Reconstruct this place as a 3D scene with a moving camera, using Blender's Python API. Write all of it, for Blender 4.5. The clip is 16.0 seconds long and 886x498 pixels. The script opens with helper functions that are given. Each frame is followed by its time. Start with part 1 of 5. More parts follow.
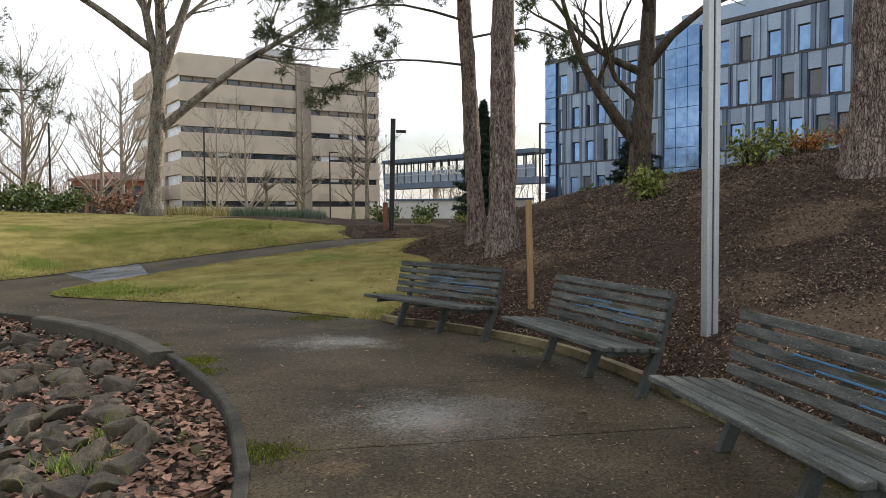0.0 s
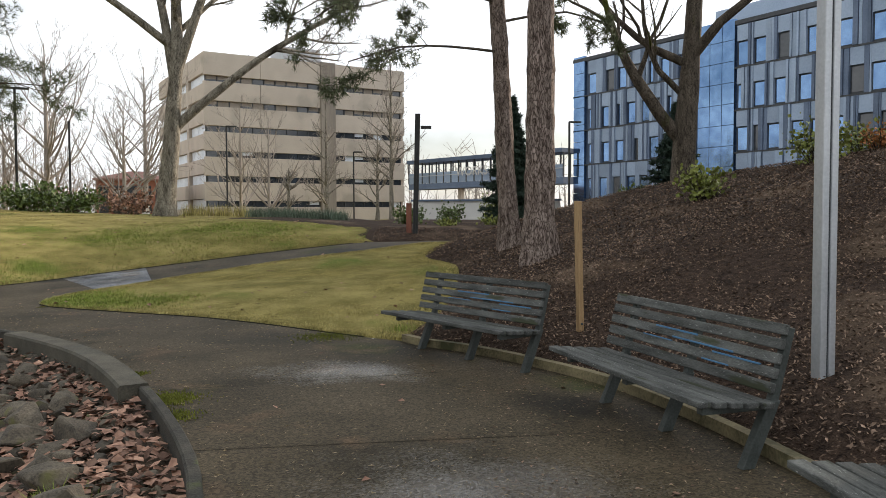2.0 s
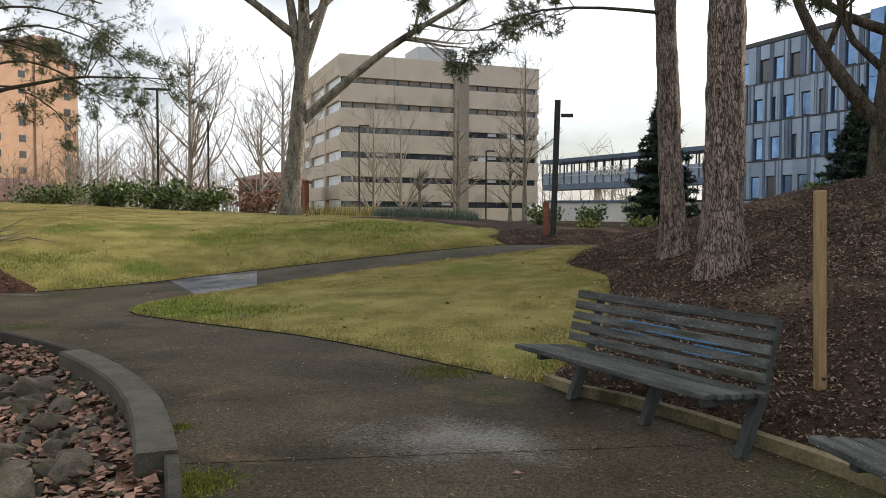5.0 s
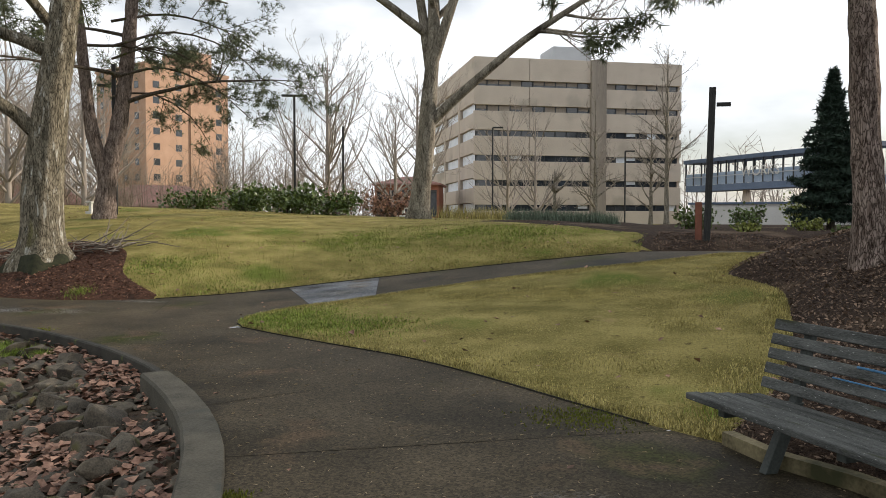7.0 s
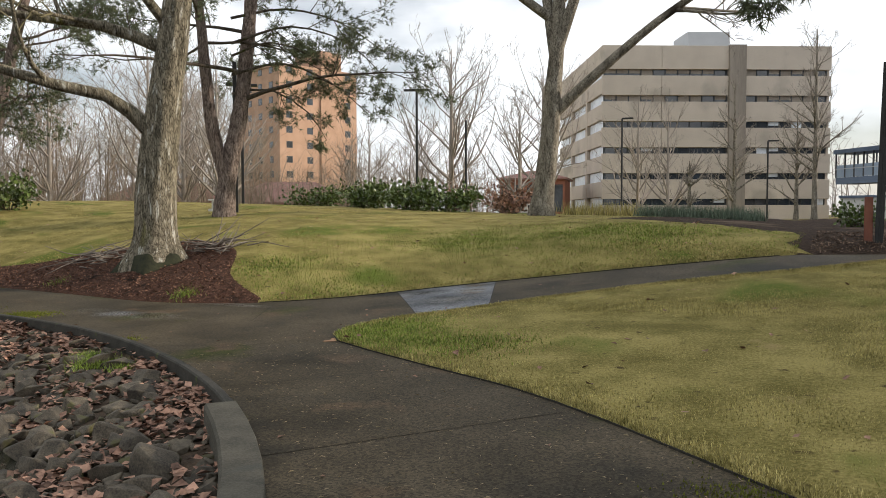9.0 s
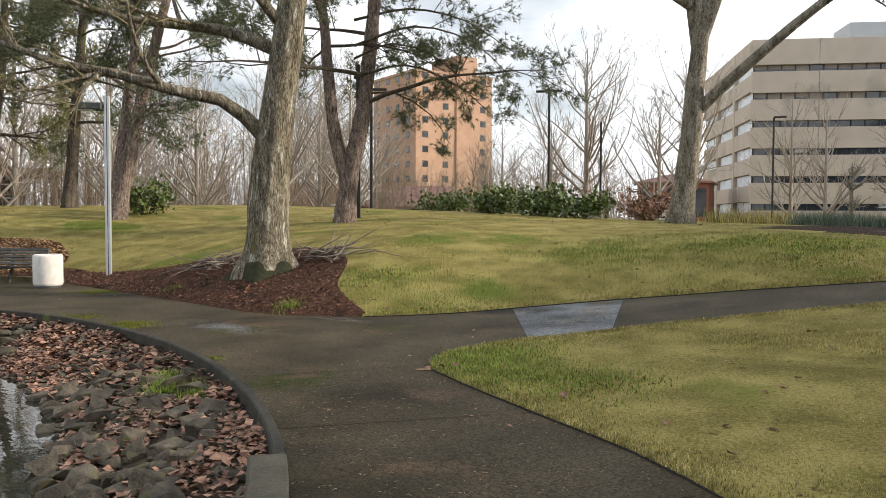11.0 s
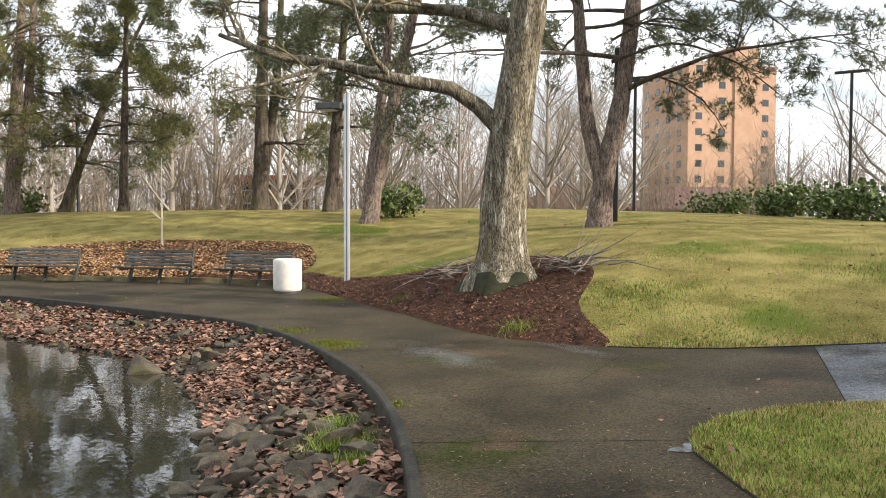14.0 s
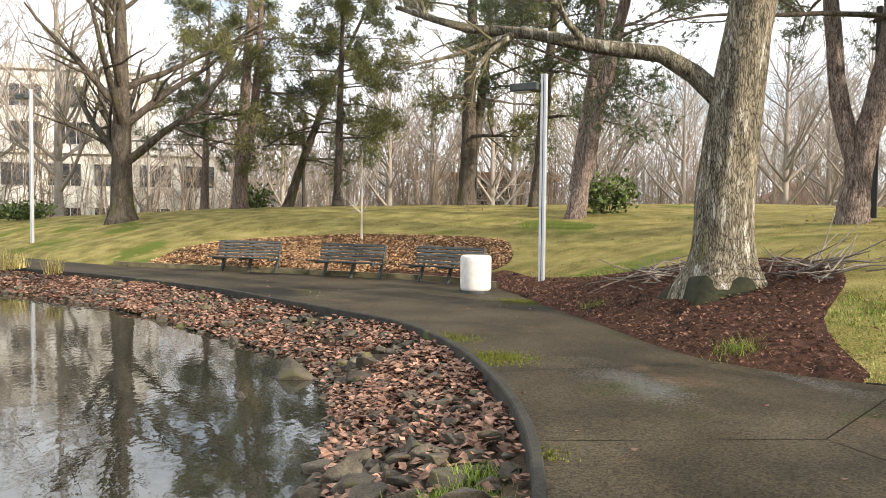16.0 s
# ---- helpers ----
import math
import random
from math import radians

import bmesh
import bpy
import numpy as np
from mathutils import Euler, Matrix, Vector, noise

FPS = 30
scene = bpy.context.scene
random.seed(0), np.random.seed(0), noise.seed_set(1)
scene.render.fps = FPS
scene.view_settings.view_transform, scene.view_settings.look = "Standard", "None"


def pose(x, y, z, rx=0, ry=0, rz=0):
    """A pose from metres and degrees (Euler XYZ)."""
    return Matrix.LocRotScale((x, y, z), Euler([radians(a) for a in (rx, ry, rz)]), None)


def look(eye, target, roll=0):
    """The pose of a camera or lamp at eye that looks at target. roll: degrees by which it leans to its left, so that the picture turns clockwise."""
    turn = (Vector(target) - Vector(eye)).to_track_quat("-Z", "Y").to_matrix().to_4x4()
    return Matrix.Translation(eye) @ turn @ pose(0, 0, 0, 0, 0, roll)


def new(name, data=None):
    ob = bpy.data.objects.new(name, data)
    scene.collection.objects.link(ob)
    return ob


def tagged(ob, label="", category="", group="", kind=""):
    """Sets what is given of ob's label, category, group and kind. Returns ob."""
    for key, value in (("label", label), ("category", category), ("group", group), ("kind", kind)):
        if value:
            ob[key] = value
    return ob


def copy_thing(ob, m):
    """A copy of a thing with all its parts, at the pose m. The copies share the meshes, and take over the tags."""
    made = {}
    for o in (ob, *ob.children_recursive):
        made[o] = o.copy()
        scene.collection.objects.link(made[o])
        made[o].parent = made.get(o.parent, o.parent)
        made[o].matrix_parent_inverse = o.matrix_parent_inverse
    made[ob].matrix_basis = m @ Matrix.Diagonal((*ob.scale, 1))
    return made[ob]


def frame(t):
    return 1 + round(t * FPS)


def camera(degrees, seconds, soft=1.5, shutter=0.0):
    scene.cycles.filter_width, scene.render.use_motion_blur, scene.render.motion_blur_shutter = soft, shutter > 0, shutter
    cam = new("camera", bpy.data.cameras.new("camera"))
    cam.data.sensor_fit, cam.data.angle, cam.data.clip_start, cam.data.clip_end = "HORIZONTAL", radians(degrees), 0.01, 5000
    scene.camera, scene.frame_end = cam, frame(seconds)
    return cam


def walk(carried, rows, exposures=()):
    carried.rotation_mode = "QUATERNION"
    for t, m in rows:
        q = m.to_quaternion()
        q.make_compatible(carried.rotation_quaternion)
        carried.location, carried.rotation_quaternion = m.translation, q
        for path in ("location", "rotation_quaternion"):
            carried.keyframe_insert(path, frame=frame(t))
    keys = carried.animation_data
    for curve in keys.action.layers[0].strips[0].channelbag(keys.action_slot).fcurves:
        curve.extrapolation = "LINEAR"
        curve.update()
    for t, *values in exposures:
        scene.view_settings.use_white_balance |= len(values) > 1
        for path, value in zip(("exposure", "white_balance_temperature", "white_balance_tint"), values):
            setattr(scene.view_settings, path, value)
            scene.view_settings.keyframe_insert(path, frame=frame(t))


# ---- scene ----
cam = camera(59.1, 16.0, soft=0.85)
PATH = [
    (0, (0.08, 1.385, 1.554), (0.141, 3.382, 1.466), -0.4),
    (0.5, (0.031, 1.853, 1.553), (0.086, 3.85, 1.464), -0.3),
    (1, (0.039, 2.24, 1.562), (0.077, 4.238, 1.474), -0.2),
    (1.5, (0.068, 2.626, 1.579), (0.084, 4.624, 1.494), -0.3),
    (2, (0.05, 3.038, 1.586), (0.048, 5.036, 1.5), -0.2),
    (2.5, (0.005, 3.465, 1.58), (-0.059, 5.463, 1.496), -0.2),
    (3, (0.0, 3.869, 1.568), (-0.101, 5.865, 1.489), -0.2),
    (3.5, (-0.004, 4.263, 1.567), (-0.143, 6.257, 1.483), -0.2),
    (5.8, (-0.291, 6.309, 1.519), (-0.75, 8.254, 1.443), 0.1),
    (6, (-0.305, 6.457, 1.516), (-0.795, 8.395, 1.441), -0.0),
    (6.5, (-0.387, 6.845, 1.529), (-0.978, 8.754, 1.45), 0.0),
    (7, (-0.508, 7.234, 1.524), (-1.177, 9.117, 1.451), -0.0),
    (7.5, (-0.609, 7.631, 1.521), (-1.35, 9.488, 1.444), -0.0),
    (8, (-0.76, 8.027, 1.514), (-1.594, 9.844, 1.444), -0.1),
    (8.2, (-0.833, 8.18, 1.524), (-1.698, 9.982, 1.451), -0.1),
    (10.3, (-1.056, 9.436, 1.709), (-2.193, 11.078, 1.622), 0.1),
    (10.5, (-1.139, 9.608, 1.704), (-2.314, 11.224, 1.62), 0.2),
    (11, (-1.369, 9.987, 1.699), (-2.618, 11.547, 1.622), 0.2),
    (11.5, (-1.624, 10.37, 1.684), (-2.929, 11.884, 1.606), 0.3),
    (12, (-1.917, 10.816, 1.679), (-3.296, 12.263, 1.604), 0.3),
    (12.5, (-2.194, 11.204, 1.693), (-3.636, 12.588, 1.614), 0.2),
    (13, (-2.473, 11.565, 1.692), (-3.974, 12.884, 1.613), 0.3),
    (13.5, (-2.763, 11.827, 1.695), (-4.359, 13.031, 1.62), 0.4),
    (14, (-3.023, 12.101, 1.71), (-4.719, 13.159, 1.639), 0.2),
    (14.5, (-3.307, 12.374, 1.719), (-5.111, 13.235, 1.645), 0.3),
    (15, (-3.725, 12.757, 1.682), (-5.598, 13.453, 1.605), 0.3),
    (15.5, (-4.153, 13.13, 1.624), (-6.054, 13.744, 1.546), 0.5),
    (16, (-4.56, 13.436, 1.607), (-6.482, 13.983, 1.528), 0.6),
]
# ---- camera and walk ----
walk(cam, [(t, look(eye, target, roll)) for t, eye, target, roll in PATH], [(0, 0.28), (3.5, 0.22), (6, 0.09), (7.5, 0.08), (10.5, 0.27), (13, 0.52), (14.5, 0.7), (16, 0.78)])

# ---- world, sun, exposure ----
SUN_AZ = math.atan2(0.8, 0.6)          # clockwise from +y
SUN_EL = radians(17.5)
world = bpy.data.worlds.new("world")
scene.world = world
world.use_nodes = True
wn, wl = world.node_tree.nodes, world.node_tree.links
wn.clear()
w_out = wn.new("ShaderNodeOutputWorld")
w_bg = wn.new("ShaderNodeBackground")
w_sky = wn.new("ShaderNodeTexSky")
w_sky.sky_type = "NISHITA"
w_sky.sun_disc = False
w_sky.sun_elevation = SUN_EL
w_sky.sun_rotation = SUN_AZ
w_sky.dust_density = 2.0
w_tc = wn.new("ShaderNodeTexCoord")
w_map = wn.new("ShaderNodeMapping")
w_map.inputs["Scale"].default_value = (1.0, 1.0, 2.6)
w_noise = wn.new("ShaderNodeTexNoise")
w_noise.inputs["Scale"].default_value = 2.2
w_noise.inputs["Detail"].default_value = 6
w_ramp = wn.new("ShaderNodeValToRGB")
w_ramp.color_ramp.elements[0].position = 0.36
w_ramp.color_ramp.elements[0].color = (0.3, 0.3, 0.3, 1)
w_ramp.color_ramp.elements[1].position = 0.52
w_ramp.color_ramp.elements[1].color = (1, 1, 1, 1)
w_mix = wn.new("ShaderNodeMixRGB")
w_mix.inputs["Color2"].default_value = (10.5, 10.8, 11.2, 1)
wl.new(w_tc.outputs["Generated"], w_map.inputs["Vector"])
wl.new(w_map.outputs["Vector"], w_noise.inputs["Vector"])
wl.new(w_noise.outputs["Fac"], w_ramp.inputs["Fac"])
wl.new(w_ramp.outputs["Color"], w_mix.inputs["Fac"])
wl.new(w_sky.outputs["Color"], w_mix.inputs["Color1"])
wl.new(w_mix.outputs["Color"], w_bg.inputs["Color"])
w_bg.inputs["Strength"].default_value = 0.1
wl.new(w_bg.outputs["Background"], w_out.inputs["Surface"])

sun = new("sun", bpy.data.lights.new("sun", "SUN"))
sun.data.energy = 4.2
sun.data.angle = radians(1.2)
sun.data.color = (1.0, 0.88, 0.74)
sun_dir = Vector((math.sin(SUN_AZ) * math.cos(SUN_EL), math.cos(SUN_AZ) * math.cos(SUN_EL), math.sin(SUN_EL)))
sun.matrix_world = look(sun_dir * 100, (0, 0, 0))


# ---- materials ----
def material(name, low, high, scale=8.0, rough=0.8, bump=0.3, fine=60.0, metal=0.0, spots=None, rand=0.0, stretch=(1, 1, 1), bump_scale=None, spec=0.4, mid=(0.35, 0.65), crack=0.0):
    """Two scales of noise between two colours, with relief; spots: (colour, scale, threshold)."""
    m = bpy.data.materials.new(name)
    m.use_nodes = True
    n, l = m.node_tree.nodes, m.node_tree.links
    b = n["Principled BSDF"]
    b.inputs["Roughness"].default_value = rough
    b.inputs["Metallic"].default_value = metal
    b.inputs["Specular IOR Level"].default_value = spec
    tc = n.new("ShaderNodeTexCoord")
    mp = n.new("ShaderNodeMapping")
    mp.inputs["Scale"].default_value = stretch
    l.new(tc.outputs["Object"], mp.inputs["Vector"])
    n1 = n.new("ShaderNodeTexNoise")
    n1.inputs["Scale"].default_value = scale
    n1.inputs["Detail"].default_value = 5
    n2 = n.new("ShaderNodeTexNoise")
    n2.inputs["Scale"].default_value = fine
    n2.inputs["Detail"].default_value = 3
    for q in (n1, n2):
        l.new(mp.outputs["Vector"], q.inputs["Vector"])
    mixn = n.new("ShaderNodeMath")
    mixn.operation = "MULTIPLY_ADD"
    mixn.inputs[1].default_value = 0.45
    l.new(n2.outputs["Fac"], mixn.inputs[0])
    half = n.new("ShaderNodeMath")
    half.operation = "MULTIPLY"
    half.inputs[1].default_value = 0.55
    l.new(n1.outputs["Fac"], half.inputs[0])
    l.new(half.outputs[0], mixn.inputs[2])
    ramp = n.new("ShaderNodeValToRGB")
    ramp.color_ramp.elements[0].position, ramp.color_ramp.elements[1].position = mid
    ramp.color_ramp.elements[0].color = (*low, 1)
    ramp.color_ramp.elements[1].color = (*high, 1)
    l.new(mixn.outputs[0], ramp.inputs["Fac"])
    col = ramp.outputs["Color"]
    for c, sc, th in spots or ():
        n3 = n.new("ShaderNodeTexNoise")
        n3.inputs["Scale"].default_value = sc
        n3.inputs["Detail"].default_value = 6
        l.new(mp.outputs["Vector"], n3.inputs["Vector"])
        r3 = n.new("ShaderNodeValToRGB")
        r3.color_ramp.elements[0].position = th
        r3.color_ramp.elements[1].position = th + 0.08
        l.new(n3.outputs["Fac"], r3.inputs["Fac"])
        mx = n.new("ShaderNodeMixRGB")
        mx.inputs["Color2"].default_value = (*c, 1)
        l.new(r3.outputs["Color"], mx.inputs["Fac"])
        l.new(col, mx.inputs["Color1"])
        col = mx.outputs["Color"]
    height = mixn.outputs[0]
    if crack:
        vo = n.new("ShaderNodeTexVoronoi")
        vo.feature = "DISTANCE_TO_EDGE"
        vo.inputs["Scale"].default_value = crack
        wob = n.new("ShaderNodeMixRGB")
        wob.inputs["Fac"].default_value = 0.12
        l.new(mp.outputs["Vector"], wob.inputs["Color1"])
        l.new(n1.outputs["Color"], wob.inputs["Color2"])
        l.new(wob.outputs["Color"], vo.inputs["Vector"])
        vr = n.new("ShaderNodeValToRGB")
        vr.color_ramp.elements[0].color = (0.20, 0.185, 0.17, 1)
        vr.color_ramp.elements[1].position = 0.13
        l.new(vo.outputs["Distance"], vr.inputs["Fac"])
        cm = n.new("ShaderNodeMixRGB")
        cm.blend_type = "MULTIPLY"
        cm.inputs["Fac"].default_value = 1.0
        l.new(col, cm.inputs["Color1"])
        l.new(vr.outputs["Color"], cm.inputs["Color2"])
        col = cm.outputs["Color"]
        hm = n.new("ShaderNodeMath")
        hm.operation = "ADD"
        l.new(mixn.outputs[0], hm.inputs[0])
        l.new(vr.outputs["Color"], hm.inputs[1])
        height = hm.outputs[0]
    if rand:
        oi = n.new("ShaderNodeObjectInfo")
        ge = n.new("ShaderNodeNewGeometry")
        add = n.new("ShaderNodeMath")
        l.new(oi.outputs["Random"], add.inputs[0])
        l.new(ge.outputs["Random Per Island"], add.inputs[1])
        fr = n.new("ShaderNodeMath")
        fr.operation = "FRACT"
        l.new(add.outputs[0], fr.inputs[0])
        mr = n.new("ShaderNodeMapRange")
        mr.inputs["To Min"].default_value = 1 - rand
        mr.inputs["To Max"].default_value = 1 + rand
        l.new(fr.outputs[0], mr.inputs["Value"])
        hs = n.new("ShaderNodeHueSaturation")
        l.new(mr.outputs["Result"], hs.inputs["Value"])
        l.new(col, hs.inputs["Color"])
        col = hs.outputs["Color"]
    l.new(col, b.inputs["Base Color"])
    if bump:
        bp = n.new("ShaderNodeBump")
        bp.inputs["Strength"].default_value = bump
        bp.inputs["Distance"].default_value = bump_scale or 0.02
        l.new(height, bp.inputs["Height"])
        l.new(bp.outputs["Normal"], b.inputs["Normal"])
    return m


def leaf_material(name, low, high, rough=0.6, rand=0.45):
    m = material(name, low, high, 3.0, rough, 0.0, 20.0, rand=rand, spec=0.25)
    return m


M_GRASS = material("winter_grass", (0.125, 0.108, 0.03), (0.315, 0.265, 0.095), 1.3, 0.95, 0.9, 38.0, spots=(((0.10, 0.125, 0.022), 0.33, 0.57), ((0.07, 0.052, 0.02), 7.0, 0.64), ((0.27, 0.21, 0.09), 1.6, 0.63)), spec=0.08, bump_scale=0.03, mid=(0.40, 0.60))
M_MULCH = material("bark_mulch", (0.009, 0.006, 0.005), (0.078, 0.052, 0.037), 14.0, 0.95, 1.0, 70.0, spots=(((0.19, 0.13, 0.085), 45.0, 0.63), ((0.02, 0.013, 0.01), 3.0, 0.62), ((0.12, 0.085, 0.058), 0.4, 0.57)), spec=0.1, bump_scale=0.05)
M_REDMULCH = material("red_mulch", (0.022, 0.012, 0.009), (0.115, 0.058, 0.038), 10.0, 0.95, 1.0, 70.0, spots=(((0.26, 0.16, 0.10), 45.0, 0.63), ((0.018, 0.012, 0.009), 1.2, 0.60)), spec=0.1, bump_scale=0.05)
M_MUD = material("pond_bank", (0.03, 0.022, 0.016), (0.10, 0.07, 0.045), 6.0, 0.9, 0.8, 50.0, spec=0.2, bump_scale=0.04)
M_CURB = material("old_curb", (0.014, 0.013, 0.010), (0.05, 0.046, 0.035), 5.0, 0.85, 0.6, 60.0, spots=(((0.07, 0.09, 0.02), 3.0, 0.62),))
M_CAP = material("stone_cap", (0.036, 0.033, 0.024), (0.092, 0.084, 0.062), 4.0, 0.85, 0.5, 60.0, spots=(((0.05, 0.05, 0.04), 2.5, 0.6),))
M_ROCK = material("basalt_rock", (0.028, 0.023, 0.017), (0.128, 0.107, 0.076), 3.5, 0.85, 0.6, 30.0, spots=(((0.085, 0.08, 0.03), 2.0, 0.58),), rand=0.35)
M_BENCH = material("weathered_bench_wood", (0.040, 0.042, 0.040), (0.135, 0.14, 0.132), 3.0, 0.9, 0.35, 40.0, stretch=(1, 6, 6), spots=(((0.42, 0.43, 0.40), 26.0, 0.655), ((0.05, 0.055, 0.035), 2.2, 0.60)), rand=0.2, spec=0.12)
M_BENCHMETAL = material("dull_green_steel", (0.03, 0.036, 0.033), (0.07, 0.08, 0.074), 8.0, 0.6, 0.2, 60.0)
M_BLUE = material("flaking_blue_paint", (0.04, 0.12, 0.22), (0.06, 0.19, 0.34), 9.0, 0.6, 0.2, 60.0)
M_WOOD = material("pale_timber", (0.24, 0.15, 0.07), (0.42, 0.28, 0.14), 3.0, 0.75, 0.3, 50.0, stretch=(8, 8, 0.8), spots=(((0.12, 0.07, 0.035), 2.0, 0.62),))
M_EDGE = material("timber_edging", (0.085, 0.072, 0.038), (0.24, 0.20, 0.11), 3.0, 0.85, 0.4, 40.0, spots=(((0.05, 0.05, 0.02), 2.0, 0.58),))
M_POLE = material("grey_painted_aluminium", (0.42, 0.44, 0.46), (0.55, 0.57, 0.59), 2.0, 0.4, 0.05, 40.0, metal=0.5)
M_BLACKSTEEL = material("black_steel", (0.012, 0.012, 0.012), (0.03, 0.03, 0.028), 6.0, 0.5, 0.1, 60.0)
M_RUST = material("red_brown_panel", (0.16, 0.055, 0.035), (0.26, 0.10, 0.06), 3.0, 0.7, 0.2, 50.0)
M_BIN = material("white_exposed_concrete", (0.55, 0.53, 0.49), (0.74, 0.72, 0.67), 6.0, 0.85, 0.3, 120.0)
M_BARK_PINE = material("pine_bark", (0.11, 0.08, 0.066), (0.40, 0.325, 0.28), 14.0, 0.9, 1.0, 26.0, stretch=(1, 1, 0.28), bump_scale=0.014, spec=0.05, crack=30.0)
M_BARK_DARK = material("dark_bark", (0.055, 0.045, 0.036), (0.20, 0.17, 0.135), 6.0, 0.9, 0.9, 26.0, stretch=(1, 1, 0.3), bump_scale=0.012, spec=0.05, crack=44.0, spots=(((0.10, 0.11, 0.03), 1.6, 0.6),))
M_BARK_OAK = material("oak_bark", (0.075, 0.067, 0.048), (0.35, 0.31, 0.23), 9.0, 0.9, 1.0, 30.0, stretch=(1, 1, 0.22), bump_scale=0.012, spec=0.05, crack=34.0, spots=(((0.17, 0.16, 0.04), 1.3, 0.63), ((0.48, 0.47, 0.41), 10.0, 0.585)))
M_BARK_PALE = material("pale_maple_bark", (0.10, 0.085, 0.065), (0.46, 0.42, 0.34), 5.0, 0.9, 0.7, 24.0, stretch=(1, 1, 0.3), bump_scale=0.02, spec=0.08, crack=36.0, spots=(((0.06, 0.05, 0.038), 0.5, 0.60),))
M_TWIG = material("grey_twigs", (0.12, 0.10, 0.085), (0.26, 0.225, 0.19), 3.0, 0.9, 0.0, 20.0, spec=0.15)
# twig colour paled to paint in the haze of distance
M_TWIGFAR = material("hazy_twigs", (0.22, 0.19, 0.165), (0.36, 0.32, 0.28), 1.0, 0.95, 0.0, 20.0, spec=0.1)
M_THICKET = material("brown_thicket_twigs", (0.185, 0.15, 0.115), (0.35, 0.285, 0.22), 0.4, 0.95, 0.0, 20.0, spec=0.1, rand=0.3)
M_TWIGMOSS = material("mossy_twigs", (0.10, 0.09, 0.05), (0.24, 0.21, 0.12), 2.0, 0.9, 0.0, 20.0, spec=0.15)
M_NEEDLE = leaf_material("pine_needles", (0.06, 0.08, 0.04), (0.15, 0.165, 0.085))
M_NEEDLEY = leaf_material("yellow_green_needles", (0.10, 0.11, 0.035), (0.21, 0.20, 0.075))
M_SPRUCE = leaf_material("spruce_needles", (0.015, 0.03, 0.02), (0.04, 0.065, 0.045))
M_LEAF = leaf_material("laurel_leaves", (0.045, 0.075, 0.02), (0.13, 0.17, 0.05), 0.35)
M_LEAFY = leaf_material("yellow_shrub_leaves", (0.12, 0.15, 0.03), (0.25, 0.27, 0.07), 0.4)
M_LEAFO = leaf_material("orange_shrub_leaves", (0.25, 0.09, 0.03), (0.42, 0.20, 0.07))
M_LEAFG = leaf_material("blue_green_grass_leaves", (0.07, 0.10, 0.07), (0.15, 0.19, 0.13))
M_DEADLEAF = leaf_material("fallen_oak_leaves", (0.095, 0.047, 0.033), (0.385, 0.23, 0.158), 0.7, 0.6)
M_BLADE = leaf_material("grass_blades", (0.19, 0.165, 0.05), (0.50, 0.425, 0.17), 0.8, 0.55)
M_BLADEG = leaf_material("green_grass_blades", (0.12, 0.165, 0.025), (0.24, 0.31, 0.055), 0.7, 0.5)
M_CONC = material("brutalist_concrete", (0.47, 0.405, 0.335), (0.59, 0.515, 0.43), 0.35, 0.9, 0.15, 8.0, spots=(((0.40, 0.35, 0.29), 0.15, 0.58),))
M_CONC2 = material("dark_ribbed_concrete", (0.24, 0.205, 0.17), (0.33, 0.29, 0.24), 0.5, 0.9, 0.3, 10.0, stretch=(1, 1, 0.1))
M_GLASS = material("dark_window_glass", (0.02, 0.025, 0.03), (0.05, 0.055, 0.06), 0.3, 0.08, 0.0, 3.0, spec=0.8)
# blue of the reflected sky is put into the glass colour
M_GLASSB = material("sky_reflection_blue_glass", (0.10, 0.18, 0.33), (0.20, 0.32, 0.50), 0.15, 0.06, 0.0, 1.0, spec=1.0, metal=0.9)
# pale blinds and lens; also white sky reflection painted on side windows
M_BLIND_SKYGLARE = material("pale_blinds_and_sky_reflection", (0.55, 0.60, 0.66), (0.80, 0.84, 0.88), 0.6, 0.3, 0.0, 4.0, spec=0.6)
M_FRAME = material("dark_window_frame", (0.03, 0.035, 0.04), (0.06, 0.065, 0.07), 2.0, 0.5, 0.0, 10.0)
M_PANEL = material("blue_grey_panel", (0.25, 0.32, 0.42), (0.33, 0.41, 0.52), 0.5, 0.55, 0.0, 6.0, rand=0.14, metal=0.2)
M_PANELD = material("slate_blue_panel", (0.09, 0.125, 0.19), (0.14, 0.185, 0.26), 0.5, 0.55, 0.0, 6.0, rand=0.18, metal=0.2)
M_PANELL = material("light_grey_roof_box", (0.42, 0.44, 0.46), (0.52, 0.54, 0.56), 0.5, 0.6, 0.0, 6.0)
M_BRICK = material("orange_brick", (0.36, 0.225, 0.15), (0.47, 0.31, 0.22), 0.6, 0.9, 0.2, 6.0)
M_REDBRICK = material("red_brick", (0.26, 0.10, 0.065), (0.38, 0.16, 0.10), 0.8, 0.9, 0.2, 8.0)
M_REDROOF = material("faded_red_roof", (0.22, 0.11, 0.09), (0.33, 0.18, 0.15), 0.6, 0.85, 0.2, 8.0)
M_WHITE = material("white_render", (0.56, 0.55, 0.52), (0.68, 0.67, 0.63), 0.4, 0.85, 0.05, 8.0)
M_SAPBARK = material("pale_sapling_bark", (0.45, 0.40, 0.32), (0.62, 0.56, 0.46), 5.0, 0.8, 0.1, 40.0)
M_FARHILL = material("far_woods", (0.16, 0.14, 0.12), (0.27, 0.24, 0.21), 0.12, 1.0, 0.4, 1.2, bump_scale=0.5)


